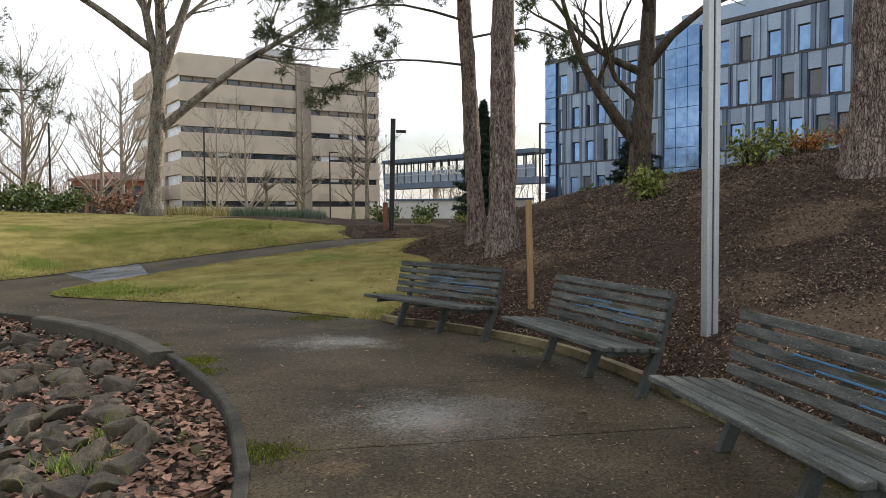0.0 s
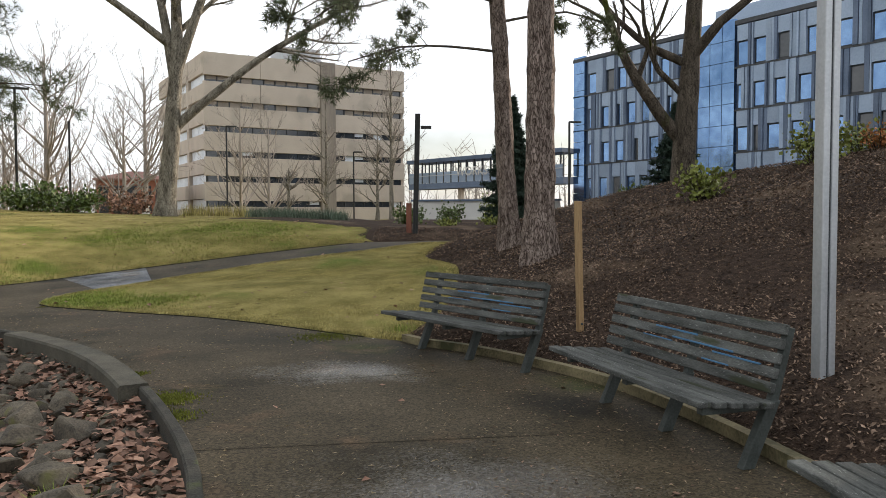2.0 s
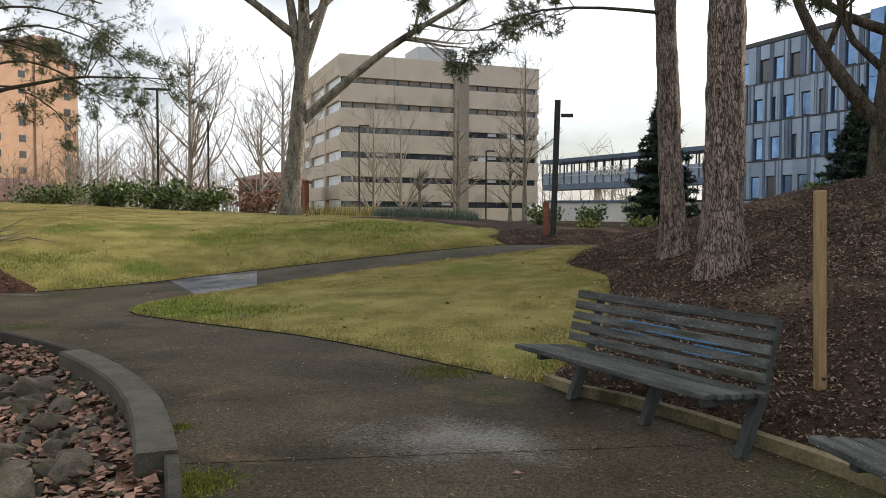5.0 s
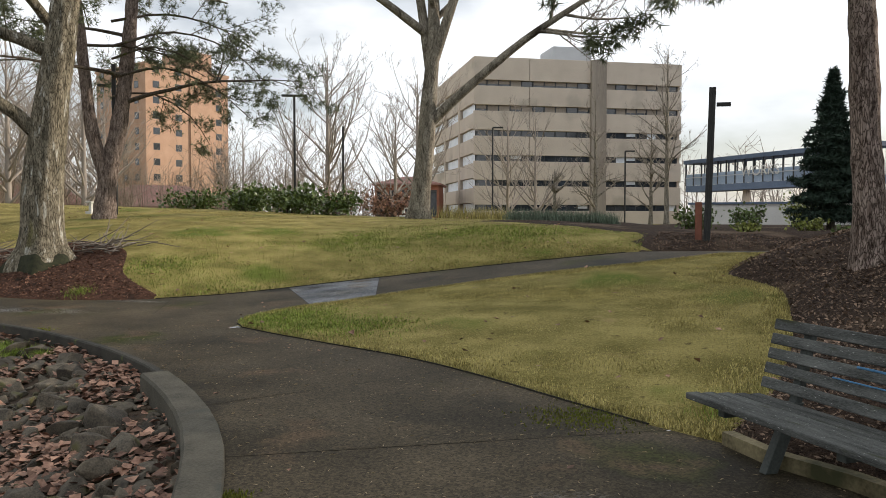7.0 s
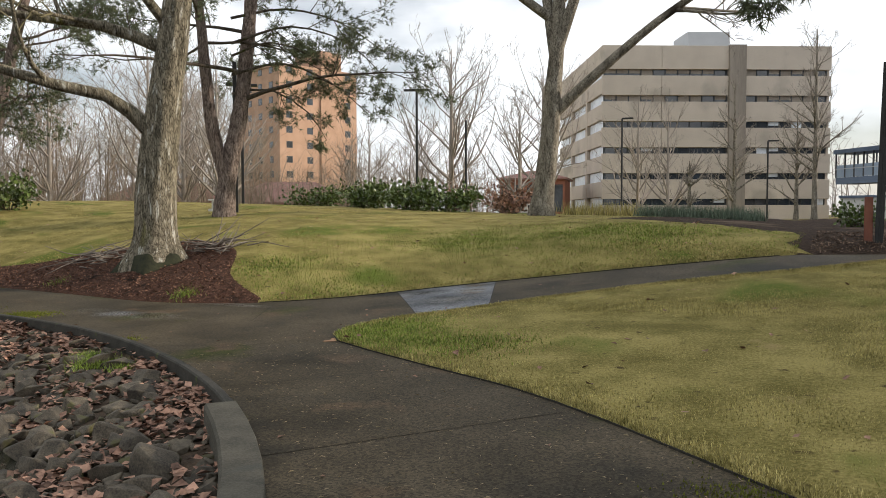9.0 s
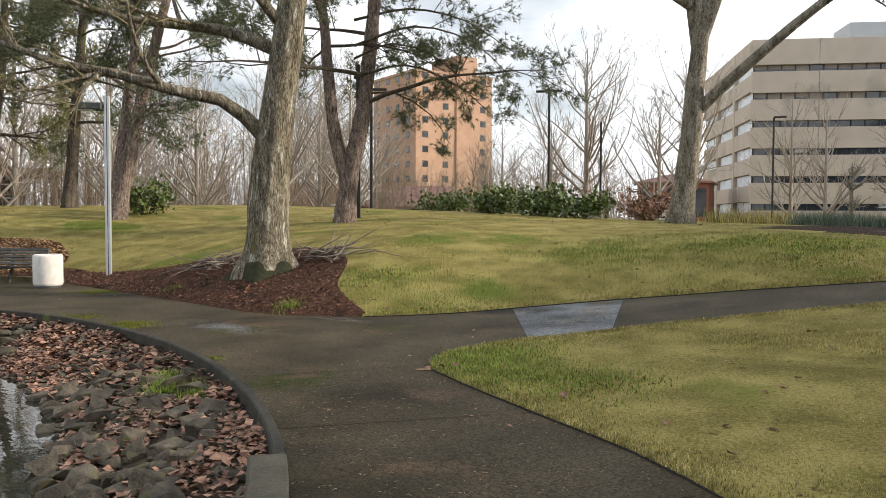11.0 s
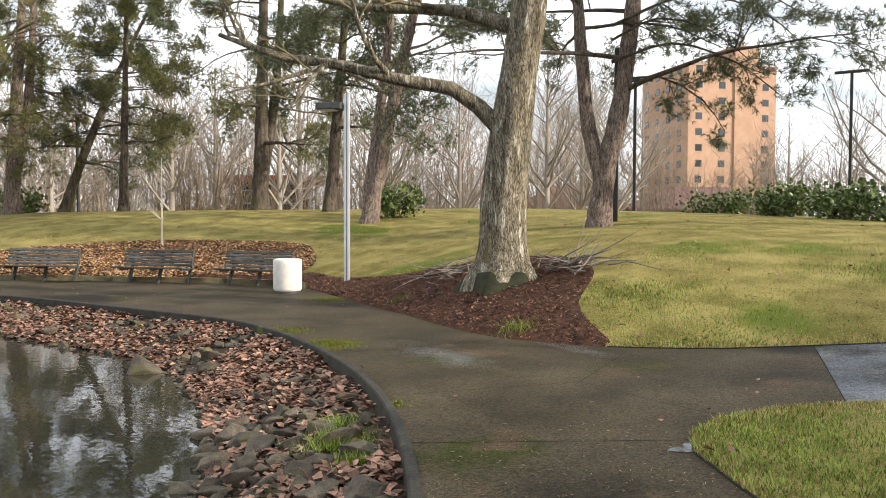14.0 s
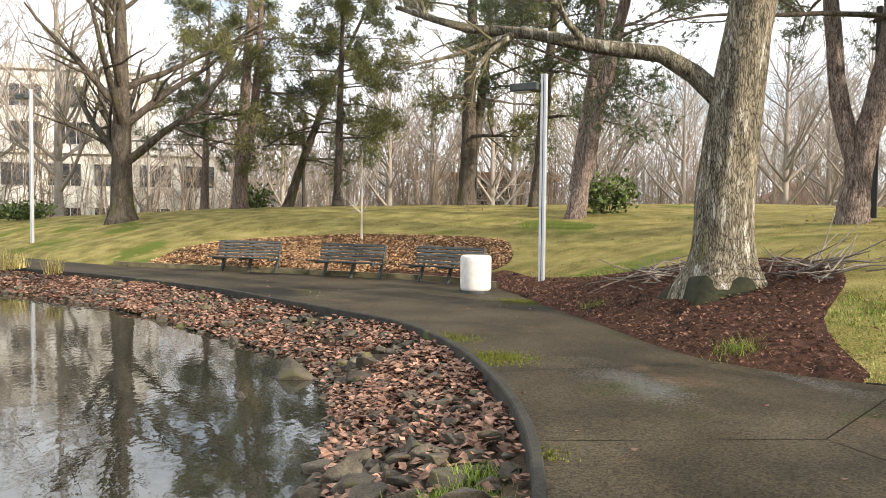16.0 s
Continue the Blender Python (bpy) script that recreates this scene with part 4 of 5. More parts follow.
def tower():
    t = new("brick_tower")
    t.matrix_world = facade_frame((-101.4, 126.3), (0.3, 0.954))
    tagged(t, "tall orange brick residential tower in sunlight", "building")
    part("wall", fx(0, 18.6, -17, 0, 0, 30.5), M_BRICK, t)
    part("lift_tower", fx(9.5, 14.5, -9, 0.3, 0, 34.5), M_BRICK, t)
    part("parapet", fx(-0.2, 18.8, -17.2, 0.2, 30.5, 31.0), M_BRICK, t)
    for k in range(10):
        z = 3.2 + 2.9 * k
        for x in (2.2, 7.0, 16.3):
            w = part("window", fx(x - 0.7, x + 0.7, -0.1, 0.02, z, z + 1.3), M_FRAME, t)
            part("pane", fx(x - 0.6, x + 0.6, 0.0, 0.04, z + 0.1, z + 1.2), M_GLASS, w)
        for y in (-3, -7, -11, -15):
            w = part("window", fx(-0.02, 0.1, y - 0.7, y + 0.7, z, z + 1.3), M_FRAME, t)
            part("pane", fx(-0.04, 0.0, y - 0.6, y + 0.6, z + 0.1, z + 1.2), M_GLASS, w)


def hip_house(name, origin, way, w, d, h, rise, wall, roof, label, z=0.0, eave=0.9, gaps=4):
    t = new(name)
    t.matrix_world = facade_frame(origin, way, z)
    tagged(t, label, "building")
    part("wall", fx(0, w, -d, 0, -2, h), wall, t)
    e = eave
    V = [(-e, e, h), (w + e, e, h), (w + e, -d - e, h), (-e, -d - e, h), (d * 0.45, -d / 2, h + rise), (w - d * 0.45, -d / 2, h + rise),
         (-e, e, h - 0.25), (w + e, e, h - 0.25), (w + e, -d - e, h - 0.25), (-e, -d - e, h - 0.25)]
    F = [(0, 1, 5, 4), (1, 2, 5), (2, 3, 4, 5), (3, 0, 4), (6, 7, 1, 0), (7, 8, 2, 1), (8, 9, 3, 2), (9, 6, 0, 3), (9, 8, 7, 6)]
    mesh_ob("roof", [(x, -y, q) for x, y, q in V], [f[::-1] for f in F], roof, t)
    for k in range(gaps):
        x = w * (k + 0.5) / gaps
        wi = part("window", fx(x - w / gaps * 0.36, x + w / gaps * 0.36, -0.1, 0.03, h * 0.25, h * 0.85), M_FRAME, t)
        part("pane", fx(x - w / gaps * 0.33, x + w / gaps * 0.33, 0.0, 0.05, h * 0.29, h * 0.81), M_GLASS, wi)
    return t


def white_block():
    t = new("apartment_block")
    t.matrix_world = facade_frame((-84, -26), (0.06, 1.0), -0.5)
    tagged(t, "white rendered block with long window bands behind bare trees", "building")
    part("wall", fx(0, 39, -14, 0, 0, 7.6), M_WHITE, t)
    part("wall", fx(0, 32, -14, -2.5, 7.6, 15.5), M_WHITE, t)
    part("roof", fx(-0.3, 39.4, -14.2, 0.5, 7.6, 8.0), M_WHITE, t)
    part("roof", fx(-0.3, 32.4, -14.2, -2.0, 15.5, 15.9), M_WHITE, t)
    for z, y, e in ((0.6, 0.0, 38), (4.6, 0.0, 38), (8.6, -2.5, 31), (12.0, -2.5, 31)):
        x = 1.0
        while x < e:
            wi = part("window", fx(x, x + 2.9, y - 0.1, y + 0.04, z, z + 2.2), M_WHITE, t)
            for q in range(3):
                part("pane", fx(x + 0.08 + q * 0.94, x + 0.94 + q * 0.94, y + 0.0, y + 0.06, z + 0.1, z + 2.1), M_GLASS, wi)
            x += 3.9
    part("rail", fx(31, 39.3, -0.1, 0.0, 8.9, 9.0), M_FRAME, t)
    for k in range(9):
        part("baluster", fx(31 + k, 31.08 + k, -0.1, 0.0, 8.0, 8.9), M_FRAME, t)


def pavilion():
    t = new("glass_pavilion")
    t.matrix_world = facade_frame((-88.5, 38.5), (0.5, 0.87), 1.0)
    tagged(t, "brown framed pavilion with dark glass walls", "building")
    part("roof", fx(-2.5, 11, -8, 0.6, 5.0, 5.7), M_RUST, t)
    part("core", fx(0, 7.5, -7, -0.5, 0, 5.0), M_GLASS, t)
    for x in (-2.2, 0.0, 3.8, 7.5, 10.5):
        part("post", fx(x, x + 0.45, -0.5, 0.1, 0, 5.0), M_BRICK, t)
    for z in (2.6, 4.0):
        part("mullion", fx(0, 7.5, -0.5, -0.35, z, z + 0.12), M_PANELL, t)
    part("low_wall", fx(-7, 0, -1, -0.6, 0, 2.2), M_BRICK, t)


concrete_block()
blue_block()
footbridge()
tower()
white_block()
pavilion()
hip_house("low_brick_hall", (-81.5, 91.5), (0.76, 0.62), 18, 12, 2.9, 3.2, M_BRICK, M_REDROOF, "low brick hall with wide faded red roof", 0.6, 1.6)
hip_house("brick_annexe", (-84, 74), (0.76, 0.62), 13, 9, 2.6, 3.0, M_BRICK, M_REDROOF, "low brick annexe with faded red roof", 0.9, 1.2)
hip_house("red_brick_house", (-46.5, 108), (0.97, 0.25), 9, 8, 6.2, 1.2, M_REDBRICK, M_REDROOF, "red brick house with gabled roof", 0.5, 0.4, 5)


# ---- trees near the walk ----
def turned(right, limbs):
    """Limbs given as (across, depth, up) for an onlooker whose right hand points along right."""
    rx, ry = right
    return [([(a * rx - d * ry, a * ry + d * rx, b) for a, d, b in pts], r) for pts, r in limbs]


bare_tree("maple_tree", on_ground(-11.15, 34.3, -0.02), 15.5, 0.37, 21, "tall leafless maple with pale bark on the lawn", bark=M_BARK_PALE, twigs=M_TWIG,
          trunk=[(0, 0, 0), (0.25, 0.05, 2.0), (0.45, 0.1, 4.5), (0.6, 0.2, 7.0), (0.5, 0.4, 11.0), (0.9, 0.5, 15.5)], n_limbs=5, start=0.5, kids=7, levels=4, limb_len=0.4, twig=0.008,
          limbs=turned((0.95, 0.31), [([(0.4, 0, 3.5), (1.6, -0.2, 4.6), (3.9, -0.4, 6.5), (6.4, -0.6, 8.1), (8.6, -0.6, 9.6)], 0.2),
                                      ([(0.3, 0, 6.9), (-1.8, -0.3, 8.4), (-4.6, -0.5, 10.0), (-7.0, -0.8, 11.4)], 0.17),
                                      ([(0.5, 0, 5.6), (0.0, 0.3, 8.8), (-0.6, 0.5, 11), (-1.2, 0.6, 14)], 0.22),
                                      ([(0.6, 0, 5.8), (1.7, -0.3, 9), (2.4, -0.4, 11), (3.3, -0.5, 14.5)], 0.22),
                                      ([(0.5, 0, 7.2), (2.6, 0.5, 9.4), (4.6, 0.8, 11.6)], 0.12)]))
bare_tree("maple_tree", on_ground(7.0, 25.9, -0.02), 12, 0.38, 22, "dark leafless maple on the mulch bank", bark=M_BARK_DARK, n_limbs=4, start=0.5, kids=4, levels=3,
          trunk=[(0, 0, 0), (0.05, 0, 2.2), (0.2, 0.0, 4.4), (0.35, 0.1, 6.5), (0.6, 0.2, 12)],
          limbs=turned((0.97, -0.24), [([(-0.1, 0, 2.6), (-0.6, -0.1, 3.2), (-1.25, -0.2, 4.2), (-1.9, -0.3, 5.5), (-2.5, -0.4, 7.6)], 0.21),
                                       ([(0.1, 0, 4.7), (-0.8, 0.2, 5.2), (-1.9, 0.4, 6.2), (-3.2, 0.6, 8)], 0.13),
                                       ([(0, 0, 3.8), (-0.7, -0.3, 4.5), (-1.1, -0.4, 5.8), (-1.2, -0.4, 8)], 0.1),
                                       ([(0.25, 0, 4.9), (1.0, -0.2, 5.8), (1.9, -0.3, 6.5), (3.2, -0.5, 7.2)], 0.17)]))
bare_tree("oak_tree", on_ground(-15.1, 21.0, -0.02), 13, 0.45, 23, "large leafless oak with lichen-covered mossy bark", bark=M_BARK_OAK, twigs=M_TWIGMOSS, n_limbs=7, start=0.42, kids=7, levels=4, sides=26, limb_len=0.5, twig=0.006, flare=0.85,
          trunk=[(0, 0, 0), (0.0, 0.0, 1.5), (0.1, 0.12, 3.2), (0.3, 0.35, 5.4), (0.5, 0.6, 8), (0.8, 0.6, 13)],
          limbs=turned((0.6, 0.8), [([(-0.1, 0, 3.0), (-0.5, -0.05, 3.4), (-1.0, -0.15, 3.72), (-2.0, -0.4, 3.86), (-3.0, -0.55, 4.1), (-4.0, -0.8, 4.2), (-5.2, -1.0, 4.6)], 0.175),
                                    ([(0.1, 0, 4.9), (-1.0, 0.3, 5.3), (-3.0, 0.6, 5.5), (-5.2, 1.0, 6.2)], 0.15),
                                    ([(0.3, 0, 5.4), (-0.6, -0.8, 6.2), (-1.8, -2.0, 6.7), (-3.4, -3.4, 6.6)], 0.12),
                                    ([(0.35, 0.1, 5.8), (1.5, -0.6, 6.8), (3.0, -1.2, 8)], 0.12)]))
M_MOSSDARK = material("dark_root_moss", (0.010, 0.011, 0.005), (0.032, 0.034, 0.013), 9.0, 0.95, 0.6, 60.0)
oak = [o for o in scene.objects if o.name.startswith("oak_tree")][0]
mesh_ob("root_moss", *trunk_rings(np.random.default_rng(23), [(0, 0, 0), (0, 0, 0.1), (0, 0, 0.26), (0, 0, 0.6)], [0.495, 0.48, 0.44, 0.2], 26, 0.88, 0.2), M_MOSSDARK, oak, "dark green moss on the roots", True)
pine("pine_tree", on_ground(1.4, 19.0, -0.02), 17, 0.2, 31, "tall pine with scaly red-brown bark on the mulch bank", bare=0.42, n_limbs=30, tufts=1.8, lean=(-1.0, 0.3),
     limbs=[([(-0.2, 0, 4.0), (-1.2, -0.3, 4.05), (-2.2, -0.5, 4.0), (-3.2, -0.6, 3.7)], 0.03), ([(-0.3, 0, 5.0), (-1.6, -0.5, 5.2), (-2.9, -0.8, 5.0), (-4.0, -1, 4.3)], 0.03),
            ([(-0.3, 0, 6.2), (-2.0, -0.8, 6.3), (-3.6, -1.2, 5.8), (-4.8, -1.3, 5.0)], 0.03), ([(-0.3, 0, 5.4), (-1.3, -1.0, 5.7), (-2.4, -1.8, 5.4), (-3.2, -2.4, 4.9)], 0.03), ([(-0.3, 0, 5.8), (-1.8, 0.5, 6.0), (-3.4, 0.9, 5.6), (-4.6, 1.0, 5.0)], 0.03), ([(-0.2, 0, 4.6), (1.2, 0.4, 4.9), (2.2, 0.5, 4.6)], 0.03)])
pine("pine_tree", on_ground(1.66, 16.2, -0.02), 18, 0.265, 32, "tall pine with deeply furrowed bark on the mulch bank", bare=0.42, n_limbs=30, tufts=1.8, lean=(0.2, 0.6),
     limbs=[([(0, 0, 5.4), (-1.4, -0.8, 5.9), (-2.8, -1.5, 5.9), (-4.2, -2.0, 5.4)], 0.03)])
pine("pine_tree", on_ground(7.45, 13.9, -0.02), 18, 0.40, 33, "massive dark pine trunk on the mulch bank", bare=0.42, n_limbs=30, tufts=1.6, lean=(0.9, 0.3), limb_len=0.28)
pine("pine_tree", on_ground(-19.3, 27.4, -0.02), 15, 0.30, 34, "twin-stemmed pine on the lawn crest", bare=0.28, n_limbs=26, lean=(0.9, 1.2), limb_len=0.34, droop=-0.04,
     limbs=turned((0.79, 0.61), [([(0.3, 0, 4.6), (1.9, 0, 5.0), (3.5, 0, 4.4), (4.7, 0, 3.4)], 0.05), ([(0.3, 0, 4.0), (1.5, 0.3, 4.2), (2.7, 0.4, 3.5), (3.3, 0.4, 2.6)], 0.04),
                                 ([(0.3, 0, 5.6), (2.2, -0.4, 6.1), (4.0, -0.6, 5.6), (5.1, -0.6, 4.6)], 0.05), ([(0.3, 0, 5.2), (1.6, -0.8, 5.5), (2.9, -1.2, 5.0), (3.9, -1.4, 4.1)], 0.04), ([(0.3, 0, 6.4), (2.0, 0.6, 6.9), (3.8, 0.9, 6.6), (5.4, 1.0, 5.6)], 0.05)]),
     trunk=[(0, 0, 0), (0.1, 0.1, 1.5), (0.25, 0.3, 2.6), (0.5, 0.7, 6), (0.9, 1.2, 15)], second=[(0.05, 0.05, 1.3), (-0.25, -0.2, 2.8), (-0.35, -0.4, 5), (-0.8, -0.9, 13)], tufts=2.0, needle=M_NEEDLE, size=0.19, jitter=0.1, blades=10)
west = [(-44.1, 14.3, 15, 0.36, 41, (0.9, 0.9), "pine with pale bark on the lawn crest", True), (-50, 17.0, 13, 0.3, 42, (1.6, 5.0), "dark pine leaning hard over the lawn", False),
        (-43, 18.96, 14, 0.22, 43, (0.3, 0.3), "slender dark pine on the lawn crest", False), (-38.5, 24.2, 16, 0.38, 44, (0.4, 0.2), "twin-stemmed dark pine on the lawn crest", True),
        (-33.5, 25.5, 15, 0.27, 45, (0.8, 1.1), "dark pine with a slight lean on the crest", False), (-28.3, 24.7, 15, 0.29, 46, (2.2, 3.0), "leaning twin-stemmed pine beside dark shrubs", True),
        (-53.16, 12.49, 14, 0.25, 47, (0.2, 0.4), "slim pine standing behind the crest", False)]
for x, y, h, r, sd, ln, lb, two in west:
    pine("pine_tree", on_ground(x, y, -0.02), h, r, sd, lb, bare=0.24, n_limbs=24, lean=ln, limb_len=0.33, droop=-0.03, jitter=0.17, width=0.014, needle=M_NEEDLEY if sd in (41, 43, 44) else M_NEEDLE, tufts=1.7, blades=8, size=0.24,
         bark=M_BARK_DARK if sd in (42, 43, 44, 45) else M_BARK_PINE, sides=14,
         second=[(0.05, 0.02, 1.2), (-0.25, 0.5, 3.5), (-0.1, 0.9, 7), (0.2, 1.2, h * 0.95)] if two else None)
bare_tree("broad_tree", on_ground(-41.62, 9.25, -0.02), 14, 0.5, 51, "broad leafless maple with spreading mossy limbs", bark=M_BARK_DARK, twigs=M_TWIGMOSS, n_limbs=15, start=0.16, kids=5, levels=4, spread=0.9, limb_len=0.66, sides=16, twig=0.012)
spruce("spruce_tree", on_ground(3.0, 36.5), 5.4, 1.75, 52, "dark green spruce beside the path")
spruce("spruce_tree", on_ground(10.0, 36.66), 5.2, 2.0, 53, "dark green spruce behind the mulch bank")
bare_tree("sapling", on_ground(-29.2, 17.75, -0.02), 2.9, 0.035, 54, "thin bare sapling with pale stem in the mulch bed", bark=M_SAPBARK, twigs=M_TWIGFAR, n_limbs=9, start=0.35, kids=4, levels=2, sides=8, twig=0.005)
for k, (x, y, h, sd) in enumerate(((-11.5, 80.3, 12.0, 55), (-5.8, 91, 18, 56), (-7.6, 93.8, 11, 57), (-12.6, 67, 4.6, 58))):
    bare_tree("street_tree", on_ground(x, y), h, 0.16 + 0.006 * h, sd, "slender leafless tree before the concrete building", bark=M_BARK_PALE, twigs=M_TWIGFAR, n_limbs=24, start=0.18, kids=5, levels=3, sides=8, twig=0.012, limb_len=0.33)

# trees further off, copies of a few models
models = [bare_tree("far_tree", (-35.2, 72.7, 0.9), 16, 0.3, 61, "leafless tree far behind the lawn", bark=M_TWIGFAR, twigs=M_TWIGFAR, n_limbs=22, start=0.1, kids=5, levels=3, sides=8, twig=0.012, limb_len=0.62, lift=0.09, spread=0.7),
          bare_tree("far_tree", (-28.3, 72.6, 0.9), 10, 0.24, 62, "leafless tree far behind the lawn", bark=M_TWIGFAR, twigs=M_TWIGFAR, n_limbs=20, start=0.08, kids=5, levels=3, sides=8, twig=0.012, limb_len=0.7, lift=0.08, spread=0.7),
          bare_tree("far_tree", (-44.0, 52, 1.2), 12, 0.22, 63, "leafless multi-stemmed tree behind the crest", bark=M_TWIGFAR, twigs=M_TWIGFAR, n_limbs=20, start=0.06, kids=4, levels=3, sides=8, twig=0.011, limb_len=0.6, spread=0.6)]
Rf = random.Random(9)
spots = [(-42.0, 78), (-33, 90), (-52, 84), (-60, 92), (-62, 66), (-54, 58), (-49, 50), (-58, 48), (-63, 43), (-57, 40), (-66, 37), (-60, 33), (-70, 31), (-64, 26), (-72, 24), (-66, 18), (-74, 16), (-70, 8), (-62, 3), (-71, -4), (-58, -8),
         (-80, 50), (-90, 60), (-95, 40), (-88, 22), (-75, 70), (-70, 82), (-24, 96), (-18, 84)]
for x, y in spots:
    m = models[Rf.randrange(3)]
    s = Rf.uniform(0.75, 1.1)
    c = copy_thing(m, pose(x, y, gz(x, y), 0, 0, Rf.uniform(0, 360)))
    c.scale = (s, s, s)


def woods(name, n, a0, a1, r0, r1, h0, h1, r_stem, kids, seed, label, mat):
    """A hazy bank of bare woodland on an arc about the lawn, joined."""
    R = np.random.default_rng(seed)
    lines = []
    for k in range(n):
        a = R.uniform(a0, a1)
        r = R.uniform(r0, r1)
        x, y = -10 - r * math.sin(a), 15 + r * math.cos(a)
        h = R.uniform(h0, h1)
        p = wander(R, (x, y, 0.3), (0, 0, 1), h, 4, 0.09)
        lines.append((p, np.linspace(r_stem, r_stem * 0.25, 5), 3))
        for _ in range(kids):
            j = R.integers(0, 4)
            q = wander(R, p[j] + (p[j + 1] - p[j]) * R.uniform(0, 1), (R.normal(), R.normal(), R.uniform(0.6, 1.6)), h * R.uniform(0.2, 0.42), 2, 0.2)
            lines.append((q, np.linspace(r_stem * 0.4, r_stem * 0.15, 3), 3))
    ob = tube_mesh(name, lines, mat, None)
    tagged(ob, label, "woods", kind="stuff")


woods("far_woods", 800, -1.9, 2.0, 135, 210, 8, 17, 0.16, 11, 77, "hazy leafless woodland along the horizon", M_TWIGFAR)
woods("thicket", 1100, 0.35, 1.95, 56, 105, 3, 9, 0.045, 16, 78, "bare brown thicket behind the lawn crest", M_THICKET)
woods("thicket", 420, 0.75, 1.95, 60, 105, 9, 16, 0.07, 26, 79, "tall bare brown trees behind the pines", M_THICKET)


# shrubs
for x, y, w, d, h, sd, lb, mt, lv, sz in (
        (-19.8, 36.2, 1.8, 1.8, 1.25, 1, "dense green rhododendron on the lawn crest", M_LEAF, 800, 0.17), (-17.6, 36.2, 2.8, 2.2, 1.4, 2, "dense green rhododendron on the lawn crest", M_LEAF, 1100, 0.17),
        (-15.8, 36.0, 2.6, 2.2, 1.2, 3, "dense green rhododendron on the lawn crest", M_LEAF, 1000, 0.17), (-13.3, 36.5, 2.0, 1.8, 1.2, 4, "sparse red-twigged shrub on the lawn crest", M_DEADLEAF, 500, 0.16),
        (-28.81, 26.17, 1.9, 1.7, 1.6, 5, "dark evergreen shrub beside leaning pines", M_LEAF, 800, 0.17), (-50.81, 15.08, 2.6, 2.2, 2.0, 6, "dark evergreen shrub under the pines", M_LEAF, 800, 0.2),
        (4.84, 17.29, 0.95, 0.9, 0.75, 7, "small laurel shrub on the mulch bank", M_LEAFY, 500, 0.1), (5.1, 24.04, 0.8, 0.8, 0.9, 8, "small laurel shrub on the mulch bank", M_LEAF, 400, 0.1),
        (7.52, 18.72, 1.2, 1.1, 0.95, 9, "laurel shrub on the mulch bank", M_LEAFY, 600, 0.1), (9.02, 19.66, 1.5, 1.2, 0.9, 10, "yellow-green shrub on the mulch bank", M_LEAFY, 600, 0.1),
        (8.91, 18.98, 0.9, 0.9, 0.65, 11, "orange-leaved shrub on the mulch bank", M_LEAFO, 500, 0.07), (9.2, 17.5, 1.0, 1.1, 0.8, 12, "orange-leaved shrub on the mulch bank", M_LEAFO, 500, 0.07),
        (-1.28, 33.74, 1.3, 1.2, 0.9, 13, "low green shrub in the mulch bed", M_LEAF, 500, 0.12), (0.35, 36.02, 1.2, 1.2, 1.0, 14, "low green shrub in the mulch bed", M_LEAF, 500, 0.12),
        (3.4, 46.5, 2.4, 2.0, 1.6, 15, "rounded laurel shrub near the skywalk", M_LEAFY, 900, 0.15), (1.85, 31.88, 0.9, 0.9, 0.5, 16, "low green shrub in the mulch bed", M_LEAFY, 300, 0.1),
        (0.13, 29.54, 0.7, 0.7, 0.4, 17, "low straggly shrub in the mulch bed", M_LEAFY, 200, 0.1), (2.55, 28.95, 0.8, 0.7, 0.4, 18, "low straggly shrub in the mulch bed", M_LEAF, 200, 0.1),
        (-16.7, 43.97, 3.4, 2.6, 1.9, 22, "leafless red-brown shrub behind the crest", M_DEADLEAF, 420, 0.12), (-20.19, 46.83, 4.2, 3.0, 2.3, 23, "leafless red-brown shrub behind the crest", M_DEADLEAF, 420, 0.12),
        (-25.16, 44.56, 3.6, 2.6, 1.7, 24, "green rhododendron behind the crest", M_LEAF, 900, 0.2), (-29.15, 45.0, 3.6, 2.6, 1.6, 25, "green rhododendron behind the crest", M_LEAF, 900, 0.2),
        (-50.57, 3.37, 3.0, 2.5, 1.3, 19, "dark clipped hedge beyond the lawn", M_LEAF, 700, 0.2), (-60.0, 0.5, 4.0, 2.5, 1.4, 20, "dark clipped hedge beyond the lawn", M_LEAF, 800, 0.2)):
    shrub("shrub", on_ground(x, y, -0.02), w, d, h, sd, lb, mt, lv, sz)


def tall_grass(x, y, w, d, h, n, seed, mat, label, name="ornamental_grass"):
    R = np.random.default_rng(seed)
    c = np.stack([x + R.uniform(-w / 2, w / 2, n), y + R.uniform(-d / 2, d / 2, n)], 1)
    z = ground_z(c[:, 0], c[:, 1])
    base = np.column_stack([c, z])
    a = R.uniform(0, 6.283, n)
    hh = h * R.uniform(0.6, 1.1, n)
    tip = base + np.column_stack([np.cos(a) * hh * 0.35, np.sin(a) * hh * 0.35, hh])
    s = np.column_stack([-np.sin(a), np.cos(a), 0 * a]) * 0.012
    V = np.stack([base - s, base + s, tip], 1).reshape(-1, 3)
    ob = mesh_ob(name, V.tolist(), np.arange(3 * n).reshape(-1, 3).tolist(), mat)
    return tagged(ob, label, "grass", kind="stuff")


